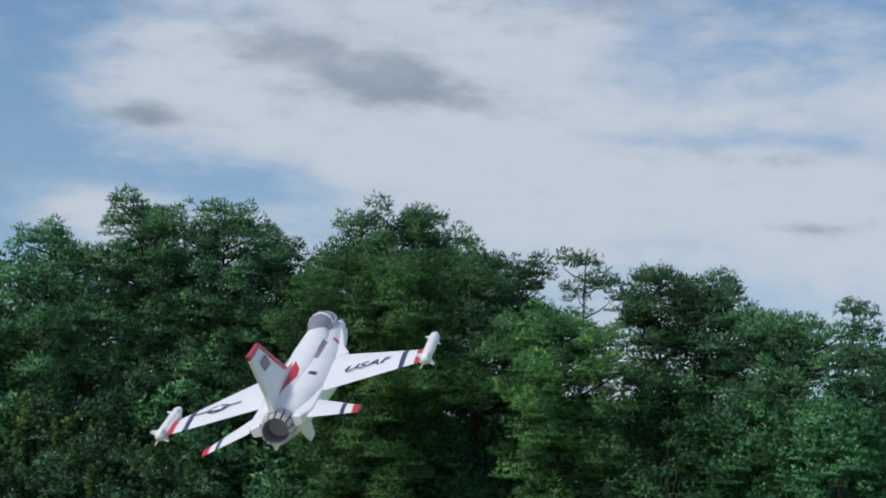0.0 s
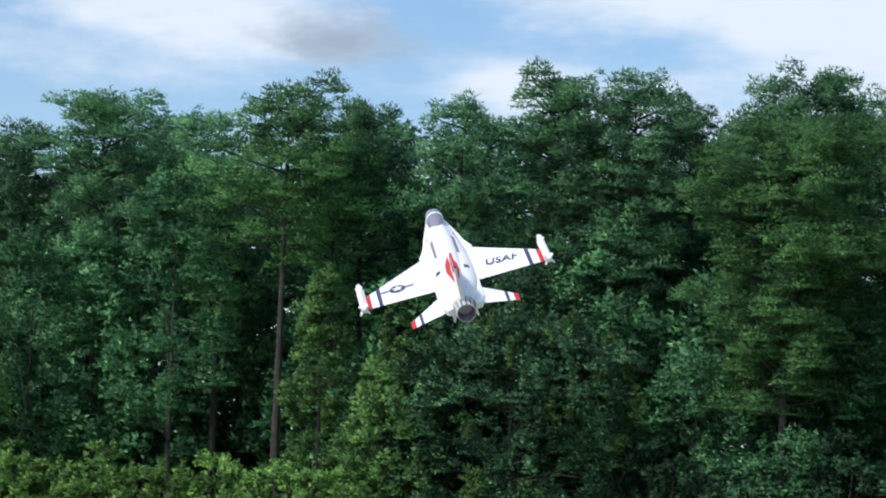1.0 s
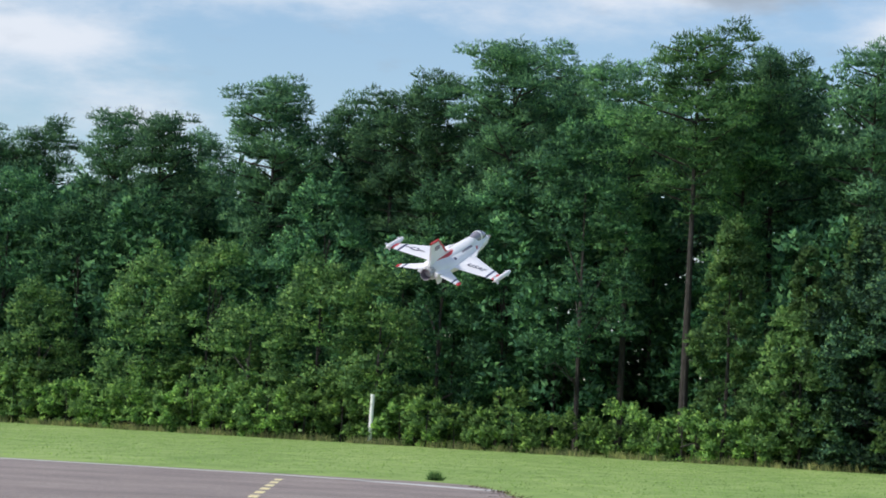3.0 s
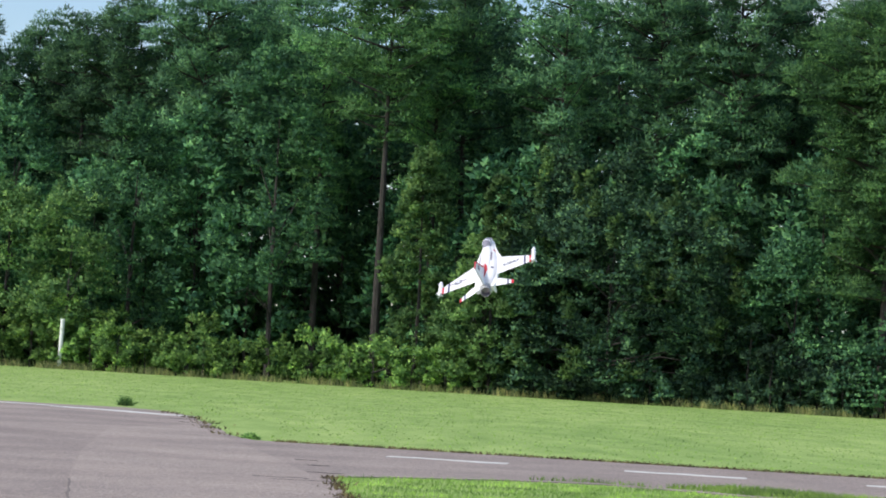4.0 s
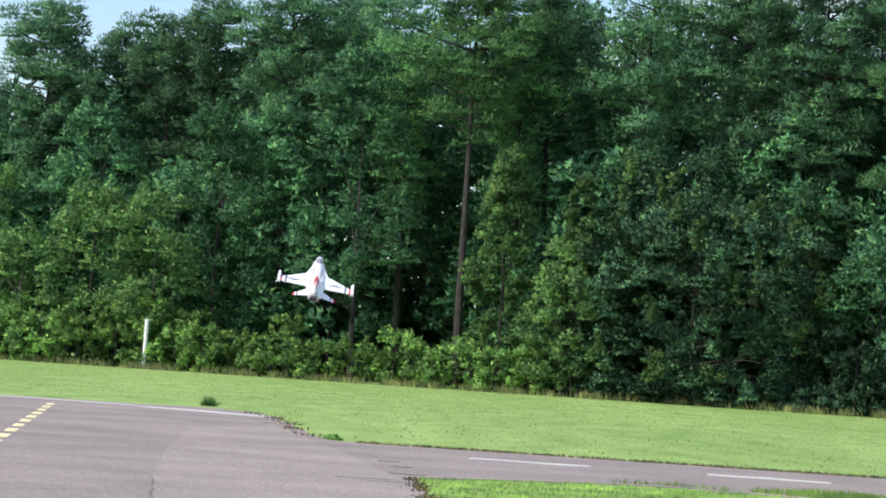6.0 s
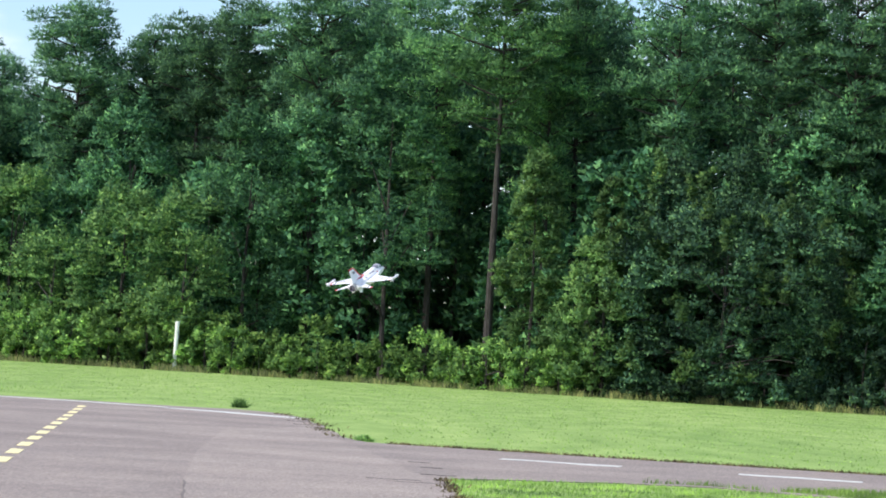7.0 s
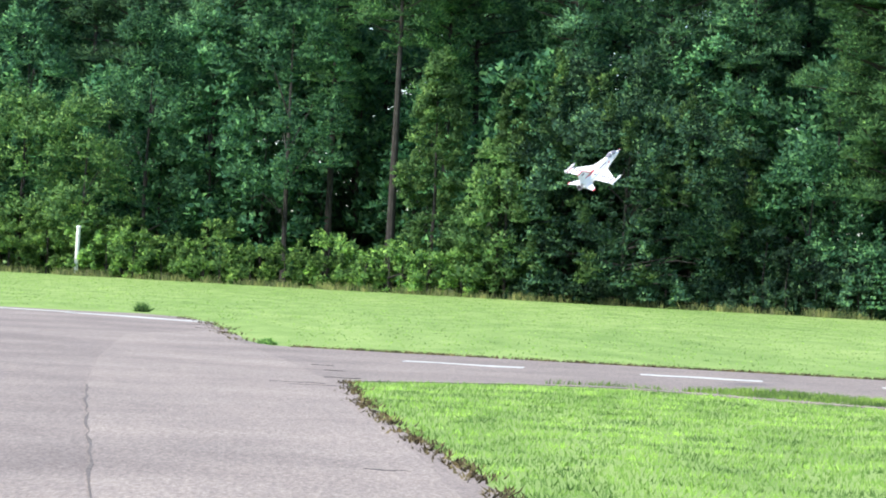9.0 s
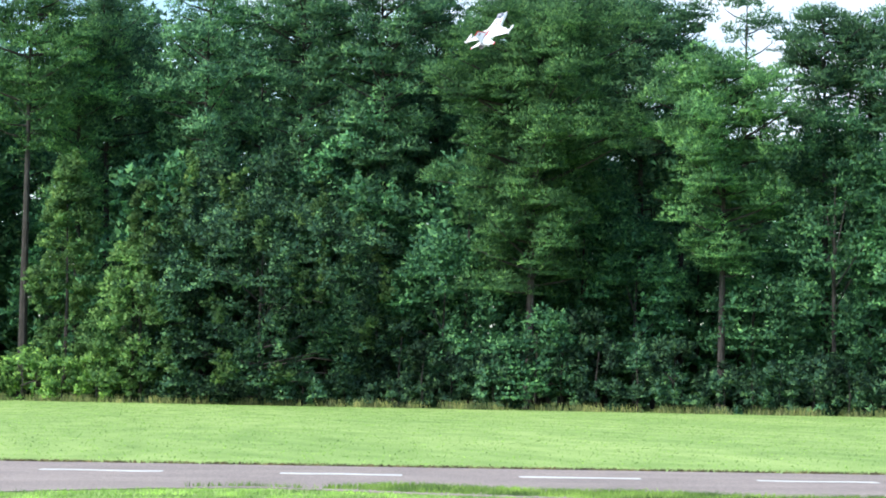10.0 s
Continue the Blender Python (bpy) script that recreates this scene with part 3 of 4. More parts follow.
LEAFY = [
    (-39.2, 157.3, 16.3, 2.4, 3.6), (-43.9, 158.2, 14.2, 2.2, 3.4), (-33.9, 155.2, 13.6, 1.9, 3.0), (-10.3, 143.8, 14.9, 1.2, 3.3),
    (43.7, 121.0, 15.3, 0.9, 2.9), (40.5, 124.3, 8.7, 0.8, 2.8), (35.0, 127.5, 9.6, 0.7, 2.8), (25.0, 128.5, 8.8, 0.6, 2.8),
    (22.1, 136.7, 16.4, 3.6, 3.4), (47.5, 121.5, 14.3, 1.9, 3.5), (51.6, 117.9, 14.2, 1.5, 3.4), (-48.2, 157.9, 12.2, 0.5, 4.5), (-2.2, 139.6, 18.4, 4.6, 3.4),
    (-18.0, 150.0, 15.5, 3.0, 3.0), (-7.0, 147.0, 16.0, 3.0, 3.2), (-30.0, 156.0, 15.0, 3.0, 3.0), (12.0, 141.0, 17.0, 4.0, 3.4), (33.0, 130.5, 14.0, 3.0, 3.0), (28.6, 122.9, 4.8, 0.3, 2.3)]
LEAFY_BRIGHT = [
    (-28.4, 149.0, 10.5, 1.0, 2.8), (-24.4, 148.3, 11.5, 1.2, 2.7), (-17.3, 144.5, 10.1, 1.0, 2.7), (-13.6, 142.0, 10.1, 1.2, 2.7),
    (-21.2, 144.0, 7.3, 0.8, 2.4), (-35.0, 150.6, 8.3, 0.6, 2.6), (-40.6, 151.8, 7.1, 0.5, 2.9)]


def build_trees():
    k = 0
    for x, y, top, low, rad in PINES_LEFT + PINES_RIGHT:
        k += 1
        pine(x, y, top, low - 2.2, rad * 1.32, dens=1.2, seed=100 + k)
    pine(3.6, 137.3, 23.7, 13.0, 4.3, PINE_LIT, label="tall pine standing forward with a long bare trunk", seed=7)
    pine(6.6, 141.0, 21.5, 9.0, 3.2, PINE_LIT, seed=12)
    pine(0.2, 144.5, 21.0, 9.0, 3.0, PINE_LIT, seed=13)
    pine(29.0, 126.0, 20.9, 5.6, 6.3, PINE_LIT, "broad young pine with dense bright crown", 1.1, 8, 0.95, 380, 0.034, 0.2, 0.8, 0.75)
    pine(38.4, 123.2, 18.6, 6.4, 4.6, PINE_LIT, "bushy pine with a slender bare trunk", 1.1, 9, 0.92, 380, 0.034, 0.2, 0.8, 0.75)
    pine(42.5, 132.6, 23.5, 15.0, 1.9, label="thin sparse pine showing sky between branches", dens=0.5, seed=10)
    pine(55.6, 125.3, 21.0, 15.2, 1.1, label="thin sparse pine showing sky between branches", dens=0.5, seed=11)
    for row in LEAFY:
        k += 1
        broadleaf(*row, seed=200 + k)
    for row in LEAFY_BRIGHT:
        k += 1
        broadleaf(*row, BRIGHT, "bright green vine-covered broadleaf tree", seed=200 + k)
    broadleaf(5.7, 134.3, 13.0, 0.6, 1.5, BRIGHT, "column of bright climbing vines", 31, 0.2, "vine_column", 80, 2.0, 0.55)
    broadleaf(9.0, 130.9, 8.2, 0.3, 2.0, VINE, "column of bright climbing vines", 32, 0.2, "vine_column", 80, 2.0, 0.55)
    broadleaf(9.5, 130.6, 11.4, 6.0, 0.9, VINE, "pointed crest of bright climbing vines", 35, 0.2, "vine_column", 80, 1.8, 0.45)
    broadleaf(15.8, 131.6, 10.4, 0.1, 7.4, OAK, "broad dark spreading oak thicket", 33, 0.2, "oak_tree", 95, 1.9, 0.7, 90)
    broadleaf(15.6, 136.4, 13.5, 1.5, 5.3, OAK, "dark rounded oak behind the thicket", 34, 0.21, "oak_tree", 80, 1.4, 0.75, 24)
    # the wood goes on behind: a few shared trees, repeated further in
    rng = random.Random(77)
    deep = [pine(-70 - 5 * i, edge_y(-70) + 22, 21.5 + i, 5.5, 3.5, label="tall pine deep in the wood", seed=300 + i, puff=0.95, per=22, blade=0.12, needle=0.42) for i in range(4)]
    under = [broadleaf(-72 - 6 * i, edge_y(-72) + 12, 13 + i, 0.8, 3.4, BROAD, "leafy understorey tree deep in the wood", 320 + i, 0.44, "broadleaf_tree", 26, 0.7, 0.95) for i in range(4)]
    for i in range(56):
        x = -66 + 2.5 * i + rng.uniform(-1, 1)
        s = rng.uniform(0.94, 1.08) * (0.74 if x < -24 else 0.68 if x > 42 else 0.88 if x < -8 else 1.0)
        c = copy_thing(deep[i % 4], pose(x, edge_y(x) + rng.uniform(22, 34), 0, 0, 0, rng.uniform(0, 360)))
        c.scale = (s, s, s)
        tagged(c, group="pines in the wood")
    for row, (d0, d1, s0, s1) in enumerate([(8, 11, 0.72, 0.95), (14, 19, 0.85, 1.1)]):
        for i in range(44):
            x = -64 + 3.0 * i + rng.uniform(-1, 1)
            s = rng.uniform(s0, s1) * (0.85 if x > 42 else 1.0)
            if row == 0 and (-3.5 < x < 2.5 or 33 < x < 42):
                continue        # dark gaps under the tall trunks
            c = copy_thing(under[(i + row) % 4], pose(x, edge_y(x) + rng.uniform(d0, d1), 0, 0, 0, rng.uniform(0, 360)))
            c.scale = (s, s, s)
            tagged(c, group="understorey trees")
    # the far depth of the wood, where no tree can be told apart
    r = np.random.default_rng(5)
    n = 3000
    x = r.uniform(-85, 85, n)
    z = r.uniform(0.0, 1, n) * np.interp(x, [-70, -45, -20, 0, 35, 50, 70], [15, 17, 21, 22.5, 22.5, 17, 15])
    c = np.stack([x, 133.5 - 0.4 * x + r.uniform(36, 44, n), np.maximum(z - 0.5, 0.4)], 1)
    low = r.uniform(-85, 85, 900)
    low = np.stack([low, 133.5 - 0.4 * low + r.uniform(19, 24, 900), r.uniform(0.3, 4.0, 900)], 1)
    c, n = np.concatenate([c, low]), n + 900
    tagged(link_mesh("far_wood", arrays_mesh("far_wood", *sprays(c, r.uniform(0.9, 1.6, n), 38, 0.9, 0.3, 0.1, 6)), PINE), "dense dark depth of the pine wood", "wood", kind="stuff")


build_trees()


def build_thicket():
    """The low bushes that line the wood's foot, one thing each."""
    rng = random.Random(21)
    x, k = -62.0, 0
    while x < 66:
        w = rng.uniform(1.1, 1.9)
        left, oak = x < -12, 8.5 < x < 23
        h = rng.uniform(2.2, 3.3) if left else rng.uniform(1.7, 2.5)
        if oak:
            h = rng.uniform(1.0, 1.8)
        if 23 < x < 36:
            h = rng.uniform(2.4, 3.8)
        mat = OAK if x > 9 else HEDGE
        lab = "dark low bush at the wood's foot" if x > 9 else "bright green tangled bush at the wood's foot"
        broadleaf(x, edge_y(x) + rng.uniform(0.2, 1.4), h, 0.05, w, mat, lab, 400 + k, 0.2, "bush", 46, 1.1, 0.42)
        if rng.random() < 0.6:
            k += 1
            broadleaf(x + rng.uniform(-1, 1), edge_y(x) + rng.uniform(2.2, 4), h * rng.uniform(1.1, 1.6), 0.1, w, mat, lab, 400 + k, 0.21, "bush", 40, 0.9, 0.46)
        x += w * rng.uniform(1.0, 1.35)
        k += 1


build_thicket()


# ---- the model jet ----
S = 1 / 12


def section(y, w, zt, zb, seg=20, p=0.8):
    out = []
    for k in range(seg):
        a = k * math.tau / seg
        ca, sa = math.cos(a), math.sin(a)
        x = math.copysign(abs(ca) ** p, ca) * w
        z = (zt + zb) / 2 + math.copysign(abs(sa) ** p, sa) * (zt - zb) / 2
        out.append((x * S, y * S, z * S))
    return out


def panel(bm, poly, z0, z1, t0, t1):
    """A wing-like slab: poly (x, y); the surface runs from height z0 at the least x to z1 at the greatest, thickness t0 to t1."""
    xs = [abs(x) for x, y in poly]
    a, b = min(xs), max(xs)

    def at(x, up):
        u = (abs(x) - a) / (b - a)
        return z0 + (z1 - z0) * u + (t0 + (t1 - t0) * u) * (0.5 if up else -0.5)
    lo = [bm.verts.new((x * S, y * S, at(x, False) * S)) for x, y in poly]
    hi = [bm.verts.new((x * S, y * S, at(x, True) * S)) for x, y in poly]
    n = len(poly)
    bm.faces.new(hi)
    bm.faces.new(lo[::-1])
    for i in range(n):
        bm.faces.new((lo[i], lo[(i + 1) % n], hi[(i + 1) % n], hi[i]))
    bmesh.ops.recalc_face_normals(bm, faces=bm.faces)
    bmesh.ops.bevel(bm, geom=bm.edges[:], offset=0.025 * S, segments=1, affect="EDGES")


def aerofoil(bm, root, tip, thick0, thick1):
    """A lifting surface from a root chord to a tip chord, each (x, y_front, y_back, z)."""
    def ring(c, t):
        x, yf, yb, z = c
        prof = [(0, 0), (0.06, 0.55), (0.3, 1), (0.65, 0.7), (1, 0.08), (1, -0.08), (0.65, -0.5), (0.3, -0.7), (0.06, -0.45)]
        return [(x * S, (yf + (yb - yf) * u) * S, (z + t * 0.5 * h) * S) for u, h in prof]
    loft(bm, [ring(root, thick0), ring(((root[0] + tip[0]) / 2, (root[1] + tip[1]) / 2, (root[2] + tip[2]) / 2, (root[3] + tip[3]) / 2), (thick0 + thick1) / 2), ring(tip, thick1)])


def decal(name, bm_poly, z, mat, parent, tilt=None):
    bm = bmesh.new()
    vs = [bm.verts.new((x * S, y * S, (z(x, y) if callable(z) else z) * S)) for x, y in bm_poly]
    f = bm.faces.new(vs)
    if f.normal.z < 0:
        f.normal_flip()
    r = bmesh.ops.extrude_face_region(bm, geom=[f])
    bmesh.ops.translate(bm, vec=(0, 0, 0.012 * S), verts=[v for v in r["geom"] if isinstance(v, bmesh.types.BMVert)])
    bmesh.ops.recalc_face_normals(bm, faces=bm.faces)
    return part(name, bm, mat, parent)


def build_jet():
    jet = empty("model_jet")
    tagged(jet, "white foam model fighter jet with red and navy trim, flying", "model airplane")
    bm = bmesh.new()
    loft(bm, [section(*r) for r in [
        (6.75, 0.26, 0.10, -0.42), (6.0, 0.45, 0.30, -0.55), (5.0, 0.58, 0.48, -0.66), (4.0, 0.68, 0.56, -0.72), (3.3, 0.76, 0.6, -0.76), (3.1, 0.8, 0.62, -1.0),
        (1.6, 0.98, 0.64, -1.02), (0, 1.1, 0.66, -0.98), (-2, 1.12, 0.64, -0.85), (-3.5, 1.06, 0.62, -0.74), (-4.8, 0.86, 0.58, -0.7), (-5.9, 0.62, 0.52, -0.64)]])
    body = part("fuselage", bm, FOAM, jet, smooth=True)
    bm = bmesh.new()
    loft(bm, [section(*r) for r in [(7.73, 0.03, -0.10, -0.16), (7.5, 0.11, -0.02, -0.26), (7.1, 0.2, 0.05, -0.36), (6.74, 0.262, 0.102, -0.422)]])
    nose = part("nose_cone", bm, FOAM, jet, smooth=True)
    bm = bmesh.new()
    loft(bm, [section(*r) for r in [(7.74, 0.045, -0.09, -0.175), (7.6, 0.09, -0.04, -0.23), (7.5, 0.117, -0.014, -0.266)]])
    part("nose_tip", bm, RED, nose, "red nose tip", True)
    bm = bmesh.new()
    loft(bm, [section(*r) for r in [(7.2, 0.195, 0.055, -0.355), (6.95, 0.245, 0.092, -0.405)]])
    part("nose_band", bm, NAVY, nose, "navy band")
    # spine and canopy
    bm = bmesh.new()
    loft(bm, [section(*r, 20, 1.05) for r in [(3.5, 0.38, 0.9, 0.2), (2.6, 0.52, 0.88, 0.1), (1.0, 0.6, 0.85, 0.1), (-1.5, 0.56, 0.82, 0.1), (-4.5, 0.38, 0.74, 0.1), (-6.0, 0.2, 0.58, 0.2)]])
    part("spine", bm, FOAM, body, smooth=True)
    bm = bmesh.new()
    loft(bm, [section(y, w, t, 0.2, 16, 1.0) for y, w, t in [(6.15, 0.1, 0.36), (5.8, 0.3, 0.66), (5.3, 0.4, 0.88), (4.7, 0.45, 1.05), (4.1, 0.45, 1.1), (3.5, 0.41, 1.03), (3.0, 0.33, 0.95), (2.7, 0.2, 0.86)]])
    part("canopy", bm, CANOPY, jet, "smoked grey canopy", True)
    bm = bmesh.new()
    loft(bm, [section(y, w, t, 0.2, 16, 1.0) for y, w, t in [(4.3, 0.47, 1.11), (4.1, 0.47, 1.118)]])
    part("canopy_frame", bm, FOAM, jet, "white canopy frame")
    # nozzle: petals round a dark duct
    noz = empty("nozzle")
    noz.parent = jet
    for k in range(14):
        a0, a1 = k * math.tau / 14 + 0.06, (k + 1) * math.tau / 14 - 0.06
        bm = bmesh.new()
        vs = []
        for y, r in ((-5.8, 0.6), (-6.74, 0.48)):
            for a in (a0, a1):
                vs.append((math.cos(a) * r, y, math.sin(a) * r - 0.06))
        q = [bm.verts.new((x * S, y * S, z * S)) for x, y, z in vs]
        q2 = [bm.verts.new((x * S * 0.93, y * S, (z + 0.06) * 0.93 * S - 0.06 * S)) for x, y, z in vs]
        for f in ((0, 1, 3, 2), (1, 0, 2, 3)):
            src = q if f[0] == 0 else q2
            bm.faces.new([src[i] for i in f])
        for i, j in ((0, 1), (1, 3), (3, 2), (2, 0)):
            bm.faces.new((q[i], q2[i], q2[j], q[j]))
        bmesh.ops.recalc_face_normals(bm, faces=bm.faces)
        part("petal", bm, NOZZLE, noz)
    bm = bmesh.new()
    loft(bm, [[(math.cos(a) * r * S, y * S, (math.sin(a) * r - 0.06) * S) for a in [k * math.tau / 20 for k in range(20)]] for y, r in ((-6.7, 0.43), (-6.3, 0.41), (-5.4, 0.38), (-5.38, 0.05))], False)
    part("duct", bm, GREYDECAL, noz, "dark grey thrust tube", True)
    bm = bmesh.new()
    bmesh.ops.create_circle(bm, cap_ends=True, segments=20, radius=0.385 * S, matrix=pose(0, -5.6 * S, -0.06 * S, 90))
    part("fan", bm, INSIDE, noz, "dark fan disc")

    skin = []
    for ob in (body, *body.children):
        skin.append(BVHTree.FromPolygons([v.co[:] for v in ob.data.vertices], [p.vertices[:] for p in ob.data.polygons]))

    def wrap(name, quad, mat, n=8):
        """A thin decal over four corners, laid on the body from above."""
        bm = bmesh.new()
        a, b, c, d = [Vector((x, y, 0)) for x, y in quad]
        grid = []
        for i in range(n + 1):
            row = []
            for j in range(n + 1):
                p = a.lerp(b, j / n).lerp(d.lerp(c, j / n), i / n) * S
                z = max([h[0].z for h in (t.ray_cast(Vector((p.x, p.y, 1)), Vector((0, 0, -1))) for t in skin) if h[0] is not None] or [0.0])
                row.append(bm.verts.new((p.x, p.y, z + 0.001)))
            grid.append(row)
        for i in range(n):
            for j in range(n):
                bm.faces.new((grid[i][j], grid[i][j + 1], grid[i + 1][j + 1], grid[i + 1][j]))
        bmesh.ops.recalc_face_normals(bm, faces=bm.faces)
        bmesh.ops.solidify(bm, geom=bm.faces[:], thickness=0.0008)
        part(name, bm, mat, body)

    for s in (-1, 1):
        def mir(poly):
            q = [(s * x, y) for x, y in poly]
            return q if s > 0 else q[::-1]
        bm = bmesh.new()
        panel(bm, mir([(0.35, 5.3), (0.62, 4.6), (0.85, 3.4), (1.1, 1.9), (1.42, 0.85), (1.0, 0.2), (0.3, 0.2)]), 0.1, 0.1, 0.26, 0.1)
        part("strake", bm, FOAM, body)
        bm = bmesh.new()
        aerofoil(bm, (s * 0.9, 1.25, -3.45, 0.05), (s * 4.62, -1.85, -3.36, 0.05), 0.3, 0.12)
        wing = part("wing", bm, FOAM, jet)

        def top(x, y):
            u = (abs(x) - 0.9) / 3.72
            c0, c1 = 1.25 - 3.1 * u, -3.45 + 0.09 * u
            f = (c0 - y) / (c0 - c1)
            h = np.interp(f, [0, 0.06, 0.3, 0.65, 1], [0, 0.55, 1, 0.7, 0.08])
            return 0.05 + (0.3 - 0.18 * u) * 0.5 * float(h) + 0.012

        def band(x0, x1, mat, name):
            bm = bmesh.new()

            def ring(x):
                u = (x - 0.9) / 3.72
                t = 0.3 - 0.18 * u + 0.03
                yf, yb = 1.25 - 3.1 * u + 0.02, -3.45 + 0.09 * u - 0.02
                prof = [(0, 0), (0.06, 0.55), (0.3, 1), (0.65, 0.7), (1, 0.1), (1, -0.1), (0.65, -0.5), (0.3, -0.7), (0.06, -0.45)]
                return [(s * x * S, (yf + (yb - yf) * a) * S, (0.05 + t * 0.5 * h) * S) for a, h in prof]
            loft(bm, [ring(x0), ring(x1)])
            part(name, bm, mat, wing)
        band(3.78, 3.97, NAVY, "navy_band")
        band(4.34, 4.56, RED, "red_band")
        # wing-tip rail with its dummy missile
        bm = bmesh.new()
        rail = [(0.05, -0.12), (0.12, -0.28), (0.18, -0.6), (0.18, -3.3), (0.14, -3.54)]
        loft(bm, [[((s * 4.77 + math.cos(t) * r) * S, y * S, (0.1 + math.sin(t) * r) * S) for t in [k * math.tau / 10 for k in range(10)]] for r, y in rail])
        missile = part("wingtip_missile", bm, FOAM, jet, smooth=True)
        bm = bmesh.new()
        panel(bm, mir([(4.55, -0.9), (4.74, -0.7), (4.74, -3.3), (4.55, -3.4)]), 0.06, 0.08, 0.16, 0.16)
        part("rail", bm, FOAM, missile)
        for k in range(4):
            for y0, y1, hh in ((-0.75, -1.05, 0.13), (-2.95, -3.52, 0.18)):
                a = math.pi / 4 + k * math.pi / 2
                bm = bmesh.new()
                pts = [(0.14, y0), (0.16 + hh, (y0 + y1) / 2 - 0.1), (0.16 + hh, y1), (0.14, y1)]
                w = 0.02
                for sd in (-1, 1):
                    for r, y in pts:
                        bm.verts.new(((s * 4.77 + math.cos(a) * r - math.sin(a) * w * sd) * S, y * S, (0.1 + math.sin(a) * r + math.cos(a) * w * sd) * S))
                bm.verts.ensure_lookup_table()
                v = bm.verts
                bm.faces.new([v[i] for i in (0, 1, 2, 3)])
                bm.faces.new([v[i] for i in (7, 6, 5, 4)])
                for i in range(4):
                    j = (i + 1) % 4
                    bm.faces.new((v[i], v[i + 4], v[j + 4], v[j]))
                bmesh.ops.recalc_face_normals(bm, faces=bm.faces)
                part("missile_fin", bm, FOAM, missile)
        # aft shelf, stabilator, ventral fin
        bm = bmesh.new()
        panel(bm, mir([(0.6, -3.0), (1.14, -3.3), (1.12, -5.6), (0.85, -6.35), (0.55, -6.3)]), 0.0, 0.0, 0.4, 0.22)
        part("shelf", bm, FOAM, body)
        bm = bmesh.new()
        aerofoil(bm, (s * 1.02, -4.15, -6.25, 0.0), (s * 2.68, -5.62, -6.42, -0.25), 0.16, 0.08)
        stab = part("stabilator", bm, FOAM, jet)
        for x0, x1, mat, nm in ((2.1, 2.24, NAVY, "navy_band"), (2.5, 2.72, RED, "red_tip")):
            bm = bmesh.new()

            def sring(x):
                u = (x - 1.02) / 1.66
                t = 0.16 - 0.08 * u + 0.03
                yf, yb, z = -4.15 - 1.47 * u + 0.02, -6.25 - 0.17 * u - 0.02, -0.25 * u
                prof = [(0, 0), (0.06, 0.55), (0.3, 1), (0.65, 0.7), (1, 0.12), (1, -0.12), (0.65, -0.5), (0.3, -0.7), (0.06, -0.45)]
                return [(s * x * S, (yf + (yb - yf) * a) * S, (z + t * 0.5 * h) * S) for a, h in prof]
            loft(bm, [sring(x0), sring(x1)])
            part(nm, bm, mat, stab)
        bm = bmesh.new()
        prof = [(-3.9, -0.6), (-4.5, -1.05), (-5.2, -1.05), (-5.5, -0.55)]
        for sd in (-1, 1):
            for y, z in prof:
                bm.verts.new(((s * (0.55 - 0.25 * (z + 0.8)) + 0.04 * sd) * S, y * S, z * S))
        bm.verts.ensure_lookup_table()
        v = bm.verts
        bm.faces.new([v[i] for i in (0, 1, 2, 3)])
        bm.faces.new([v[i] for i in (7, 6, 5, 4)])
        for i in range(4):
            j = (i + 1) % 4
            bm.faces.new((v[i], v[i + 4], v[j + 4], v[j]))
        bmesh.ops.recalc_face_normals(bm, faces=bm.faces)
        part("ventral_fin", bm, FOAM, jet)
        # markings that follow the body's skin
        wrap("panel_mark", [(s * 0.66, 2.7), (s * 1.0, 2.62), (s * 1.04, 2.2), (s * 0.7, 2.28)], RED if s > 0 else GREYDECAL)
        wrap("star_mark", [(s * 0.62, -2.25), (s * 0.86, -2.25), (s * 0.86, -2.6), (s * 0.62, -2.6)], NAVY)
        wrap("letter_bar", [(s * 0.5, 1.7), (s * 0.64, 1.7), (s * 0.66, -0.6), (s * 0.52, -0.6)], GREYDECAL)
        wrap("red_flash", [(s * 0.04, -1.3), (s * 0.3, -2.2), (s * 0.34, -3.0), (s * 0.06, -5.0)], RED)
        if s < 0:
            # star in a ring with bars
            cx, cy, r = -2.9, -2.05, 0.36
            star = [(cx + math.sin(k * math.pi / 5) * (r if k % 2 == 0 else r * 0.42), cy + math.cos(k * math.pi / 5) * (r if k % 2 == 0 else r * 0.42)) for k in range(10)]
            ring = [(cx + math.cos(k * math.tau / 20) * r * 1.15, cy + math.sin(k * math.tau / 20) * r * 1.15) for k in range(20)]
            decal("roundel", ring, lambda x, y: top(cx, cy), NAVY, wing)
            decal("star", star[::-1], lambda x, y: top(cx, cy) + 0.016, FOAM, wing)
            for d in (-1, 1):
                decal("roundel_bar", [(cx + d * 0.43, cy - 0.1), (cx + d * 0.85, cy - 0.1), (cx + d * 0.85, cy + 0.1), (cx + d * 0.43, cy + 0.1)][::d], lambda x, y: top(x, cy), GREYDECAL, wing)
        else:
            cu = bpy.data.curves.new("wing_letters", "FONT")
            cu.body, cu.size, cu.extrude, cu.offset = "USAF", 0.7 * S, 0.006 * S, 0.003 * S
            cu.align_x, cu.align_y, cu.space_character, cu.shear = "CENTER", "CENTER", 1.05, 0.15
            tmp = new("letters_curve", cu)
            me = bpy.data.meshes.new_from_object(tmp)
            bpy.data.objects.remove(tmp)
            ob = link_mesh("wing_letters", me, NAVY, wing)
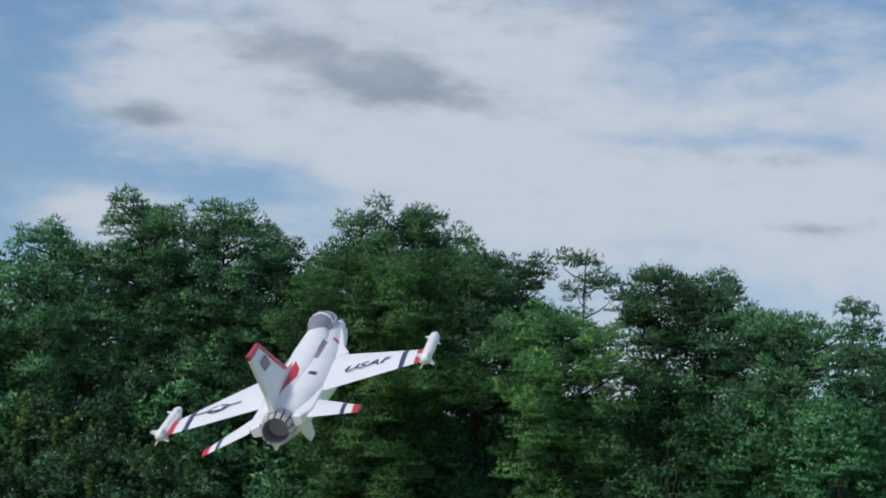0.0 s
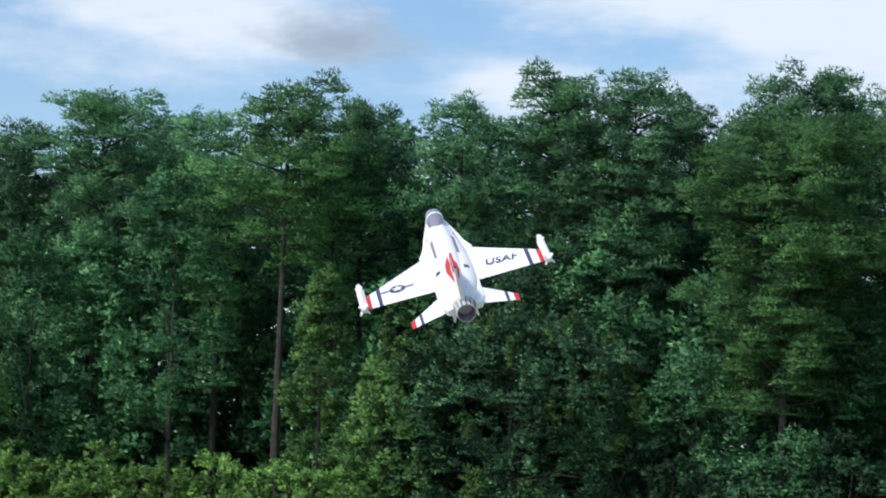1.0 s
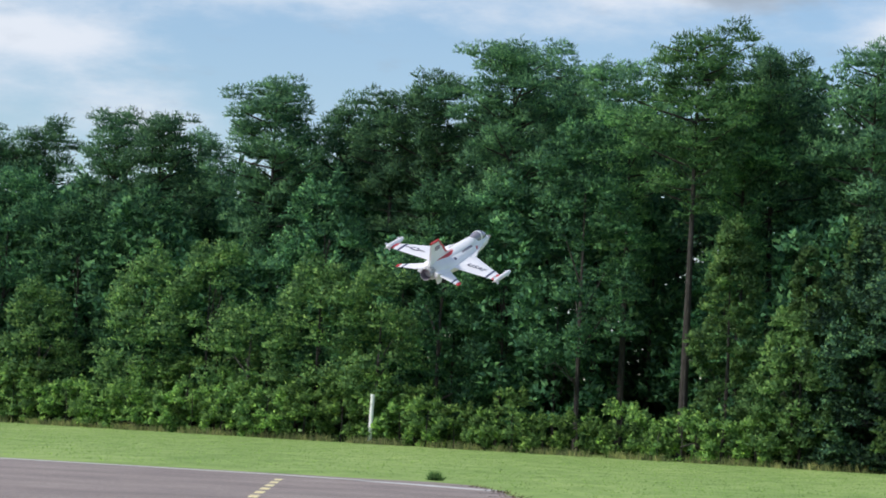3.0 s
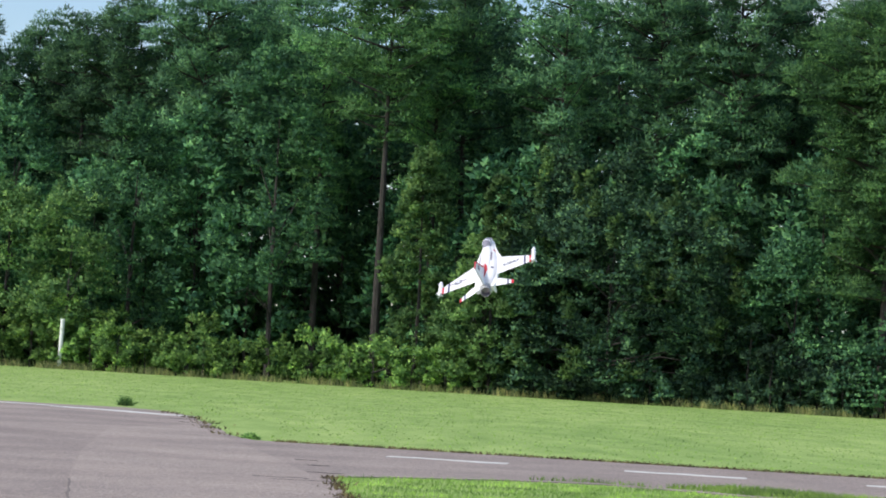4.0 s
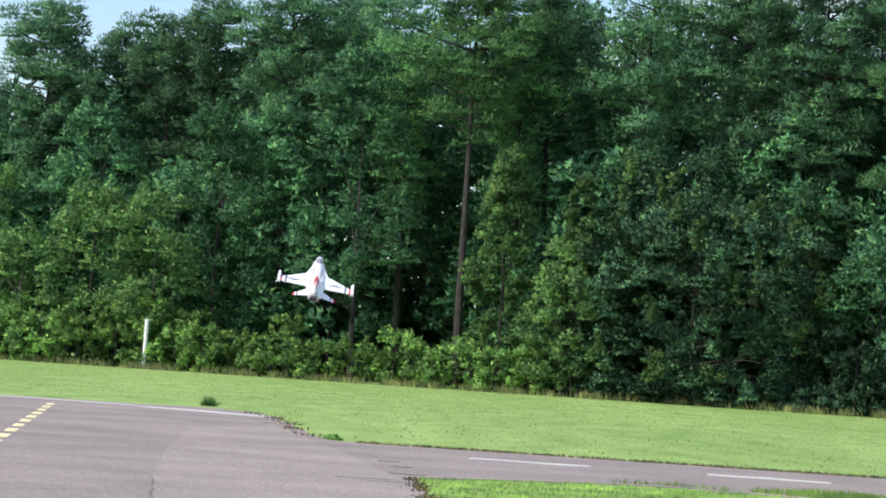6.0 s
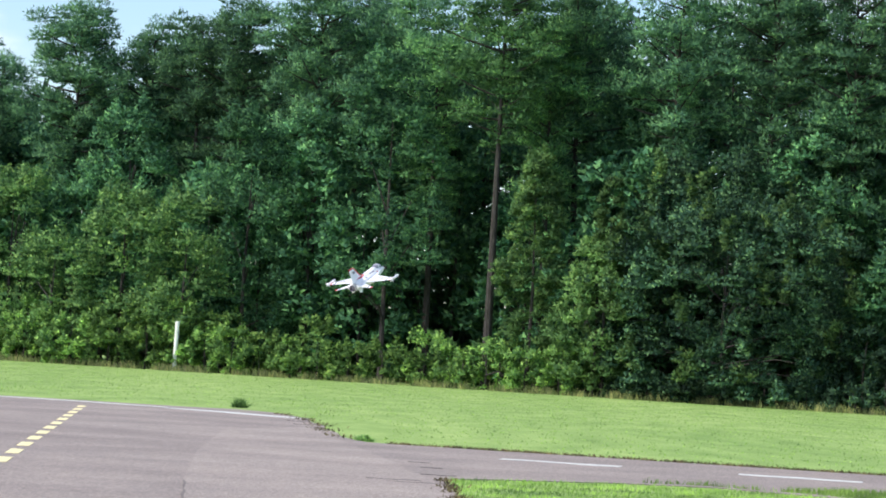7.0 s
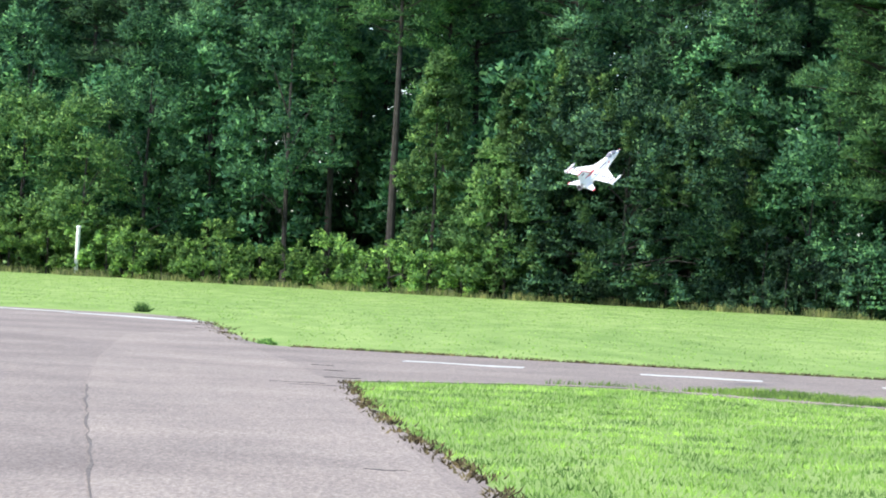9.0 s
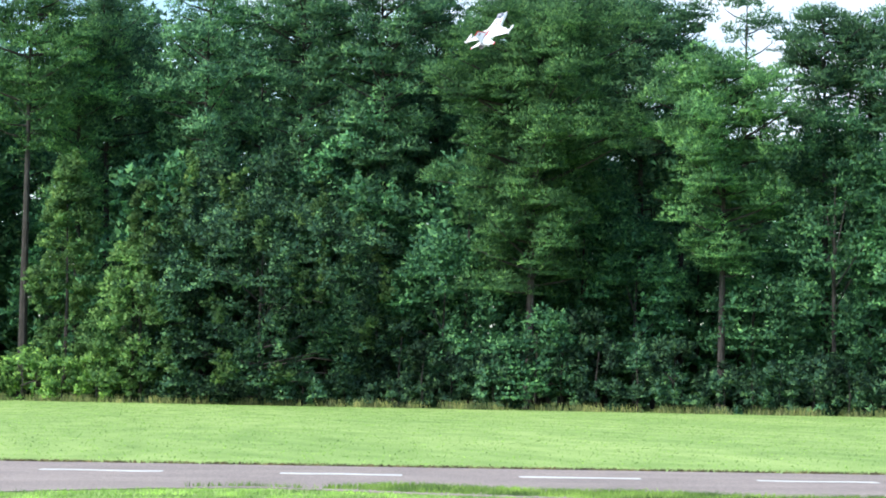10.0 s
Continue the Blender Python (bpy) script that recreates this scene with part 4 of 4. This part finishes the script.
            ob.matrix_basis = pose(2.5 * S, -1.95 * S, (top(2.5, -1.95) + 0.02) * S, -2.6, 1.4, -4) @ Matrix.Diagonal((1.0, 1.5, 1.0, 1.0))
            tagged(ob, "navy block letters")
    # fin
    bm = bmesh.new()
    prof = [(-1.7, 0.8), (-2.9, 1.02), (-5.35, 2.6), (-6.95, 2.6), (-6.35, 1.1), (-6.35, 0.5), (-2.5, 0.5)]
    for sd in (-1, 1):
        for y, z in prof:
            t = 0.1 - 0.02 * z
            bm.verts.new((sd * (0.03 if (y, z) in prof[:3] else t) * S, y * S, z * S))
    bm.verts.ensure_lookup_table()
    v, n = bm.verts, len(prof)
    bm.faces.new([v[i] for i in range(n)])
    bm.faces.new([v[i + n] for i in range(n)][::-1])
    for i in range(n):
        j = (i + 1) % n
        bm.faces.new((v[i], v[i + n], v[j + n], v[j]))
    bmesh.ops.recalc_face_normals(bm, faces=bm.faces)
    fin = part("tail_fin", bm, FOAM, jet)

    def fin_patch(name, prof, mat, w):
        bm = bmesh.new()
        for sd in (-1, 1):
            for y, z in prof:
                bm.verts.new((sd * w * S, y * S, z * S))
        bm.verts.ensure_lookup_table()
        v, n = bm.verts, len(prof)
        bm.faces.new([v[i] for i in range(n)])
        bm.faces.new([v[i + n] for i in range(n)][::-1])
        for i in range(n):
            j = (i + 1) % n
            bm.faces.new((v[i], v[i + n], v[j + n], v[j]))
        bmesh.ops.recalc_face_normals(bm, faces=bm.faces)
        part(name, bm, mat, fin)
    fin_patch("red_cap", [(-5.2, 2.48), (-5.38, 2.63), (-6.98, 2.63), (-6.9, 2.46)], RED, 0.06)
    fin_patch("red_edge", [(-2.7, 0.98), (-2.85, 1.06), (-5.3, 2.63), (-5.5, 2.57), (-3.2, 1.07)], RED, 0.062)
    fin_patch("letter_bar", [(-5.0, 2.1), (-5.9, 2.1), (-5.7, 1.75), (-4.8, 1.75)], GREYDECAL, 0.1)
    return jet


JET = build_jet()


def motions():
    walk(JET, [
        (0.0, pose(1.46, 7.14, 2.34, 23.1, -16.8, -27.7)),
        (0.2, pose(1.66, 7.85, 2.32, 29.6, -20.1, -25.3)),
        (0.4, pose(1.66, 8.53, 2.40, 30.4, -17.9, -18.8)),
        (0.5, pose(1.61, 8.87, 2.45, 28.6, -17.5, -16.2)),
        (0.7, pose(1.43, 9.55, 2.51, 26.0, -15.8, -9.3)),
        (1.0, pose(0.98, 10.59, 2.56, 27.9, -17.6, -5.1)),
        (1.3, pose(0.32, 11.61, 2.60, 30.4, -5.1, 2.5)),
        (1.5, pose(-0.20, 12.23, 2.67, 30.4, 0.3, 4.0)),
        (1.6, pose(-0.46, 12.61, 2.73, 29.8, 6.6, 6.9)),
        (2.0, pose(-1.27, 13.59, 2.81, 22.6, 20.8, 6.7)),
        (2.2, pose(-1.56, 14.30, 2.73, 21.7, 18.8, 3.0)),
        (3.3, pose(-0.50, 17.83, 2.70, 16.8, 7.0, -17.4)),
        (3.5, pose(0.11, 18.35, 2.61, 15.4, -6.9, -19.7)),
        (4.0, pose(1.39, 19.88, 2.38, 25.6, -23.0, -15.4)),
        (4.2, pose(1.52, 20.73, 2.45, 30.3, -31.5, -16.2)),
        (4.5, pose(1.51, 21.42, 2.49, 26.2, -31.4, -8.6)),
        (4.8, pose(0.95, 22.59, 2.47, 20.1, -12.7, 3.9)),
        (5.0, pose(0.60, 23.19, 2.42, 17.2, 5.1, 7.4)),
        (5.5, pose(-0.37, 24.84, 2.30, 20.6, 5.0, 5.1)),
        (5.7, pose(-0.69, 25.79, 2.31, 25.1, 7.5, 4.5)),
        (6.8, pose(-0.93, 29.20, 2.58, 16.7, -0.2, -11.8)),
        (7.0, pose(-0.68, 29.75, 2.49, 15.5, -7.1, -18.8)),
        (7.5, pose(-0.15, 31.54, 1.99, 22.7, 1.0, -20.2)),
        (8.0, pose(0.55, 33.22, 1.89, 22.1, 18.2, -18.4)),
        (8.5, pose(1.93, 35.27, 2.10, 27.6, 14.1, -25.6)),
        (9.0, pose(4.00, 37.04, 3.14, 32.9, 11.1, -33.3)),
        (9.5, pose(6.18, 37.90, 4.94, 32.7, -2.8, -42.8)),
        (10.0, pose(8.45, 39.67, 7.24, 36.7, -7.9, -43.4)),
    ])


motions()
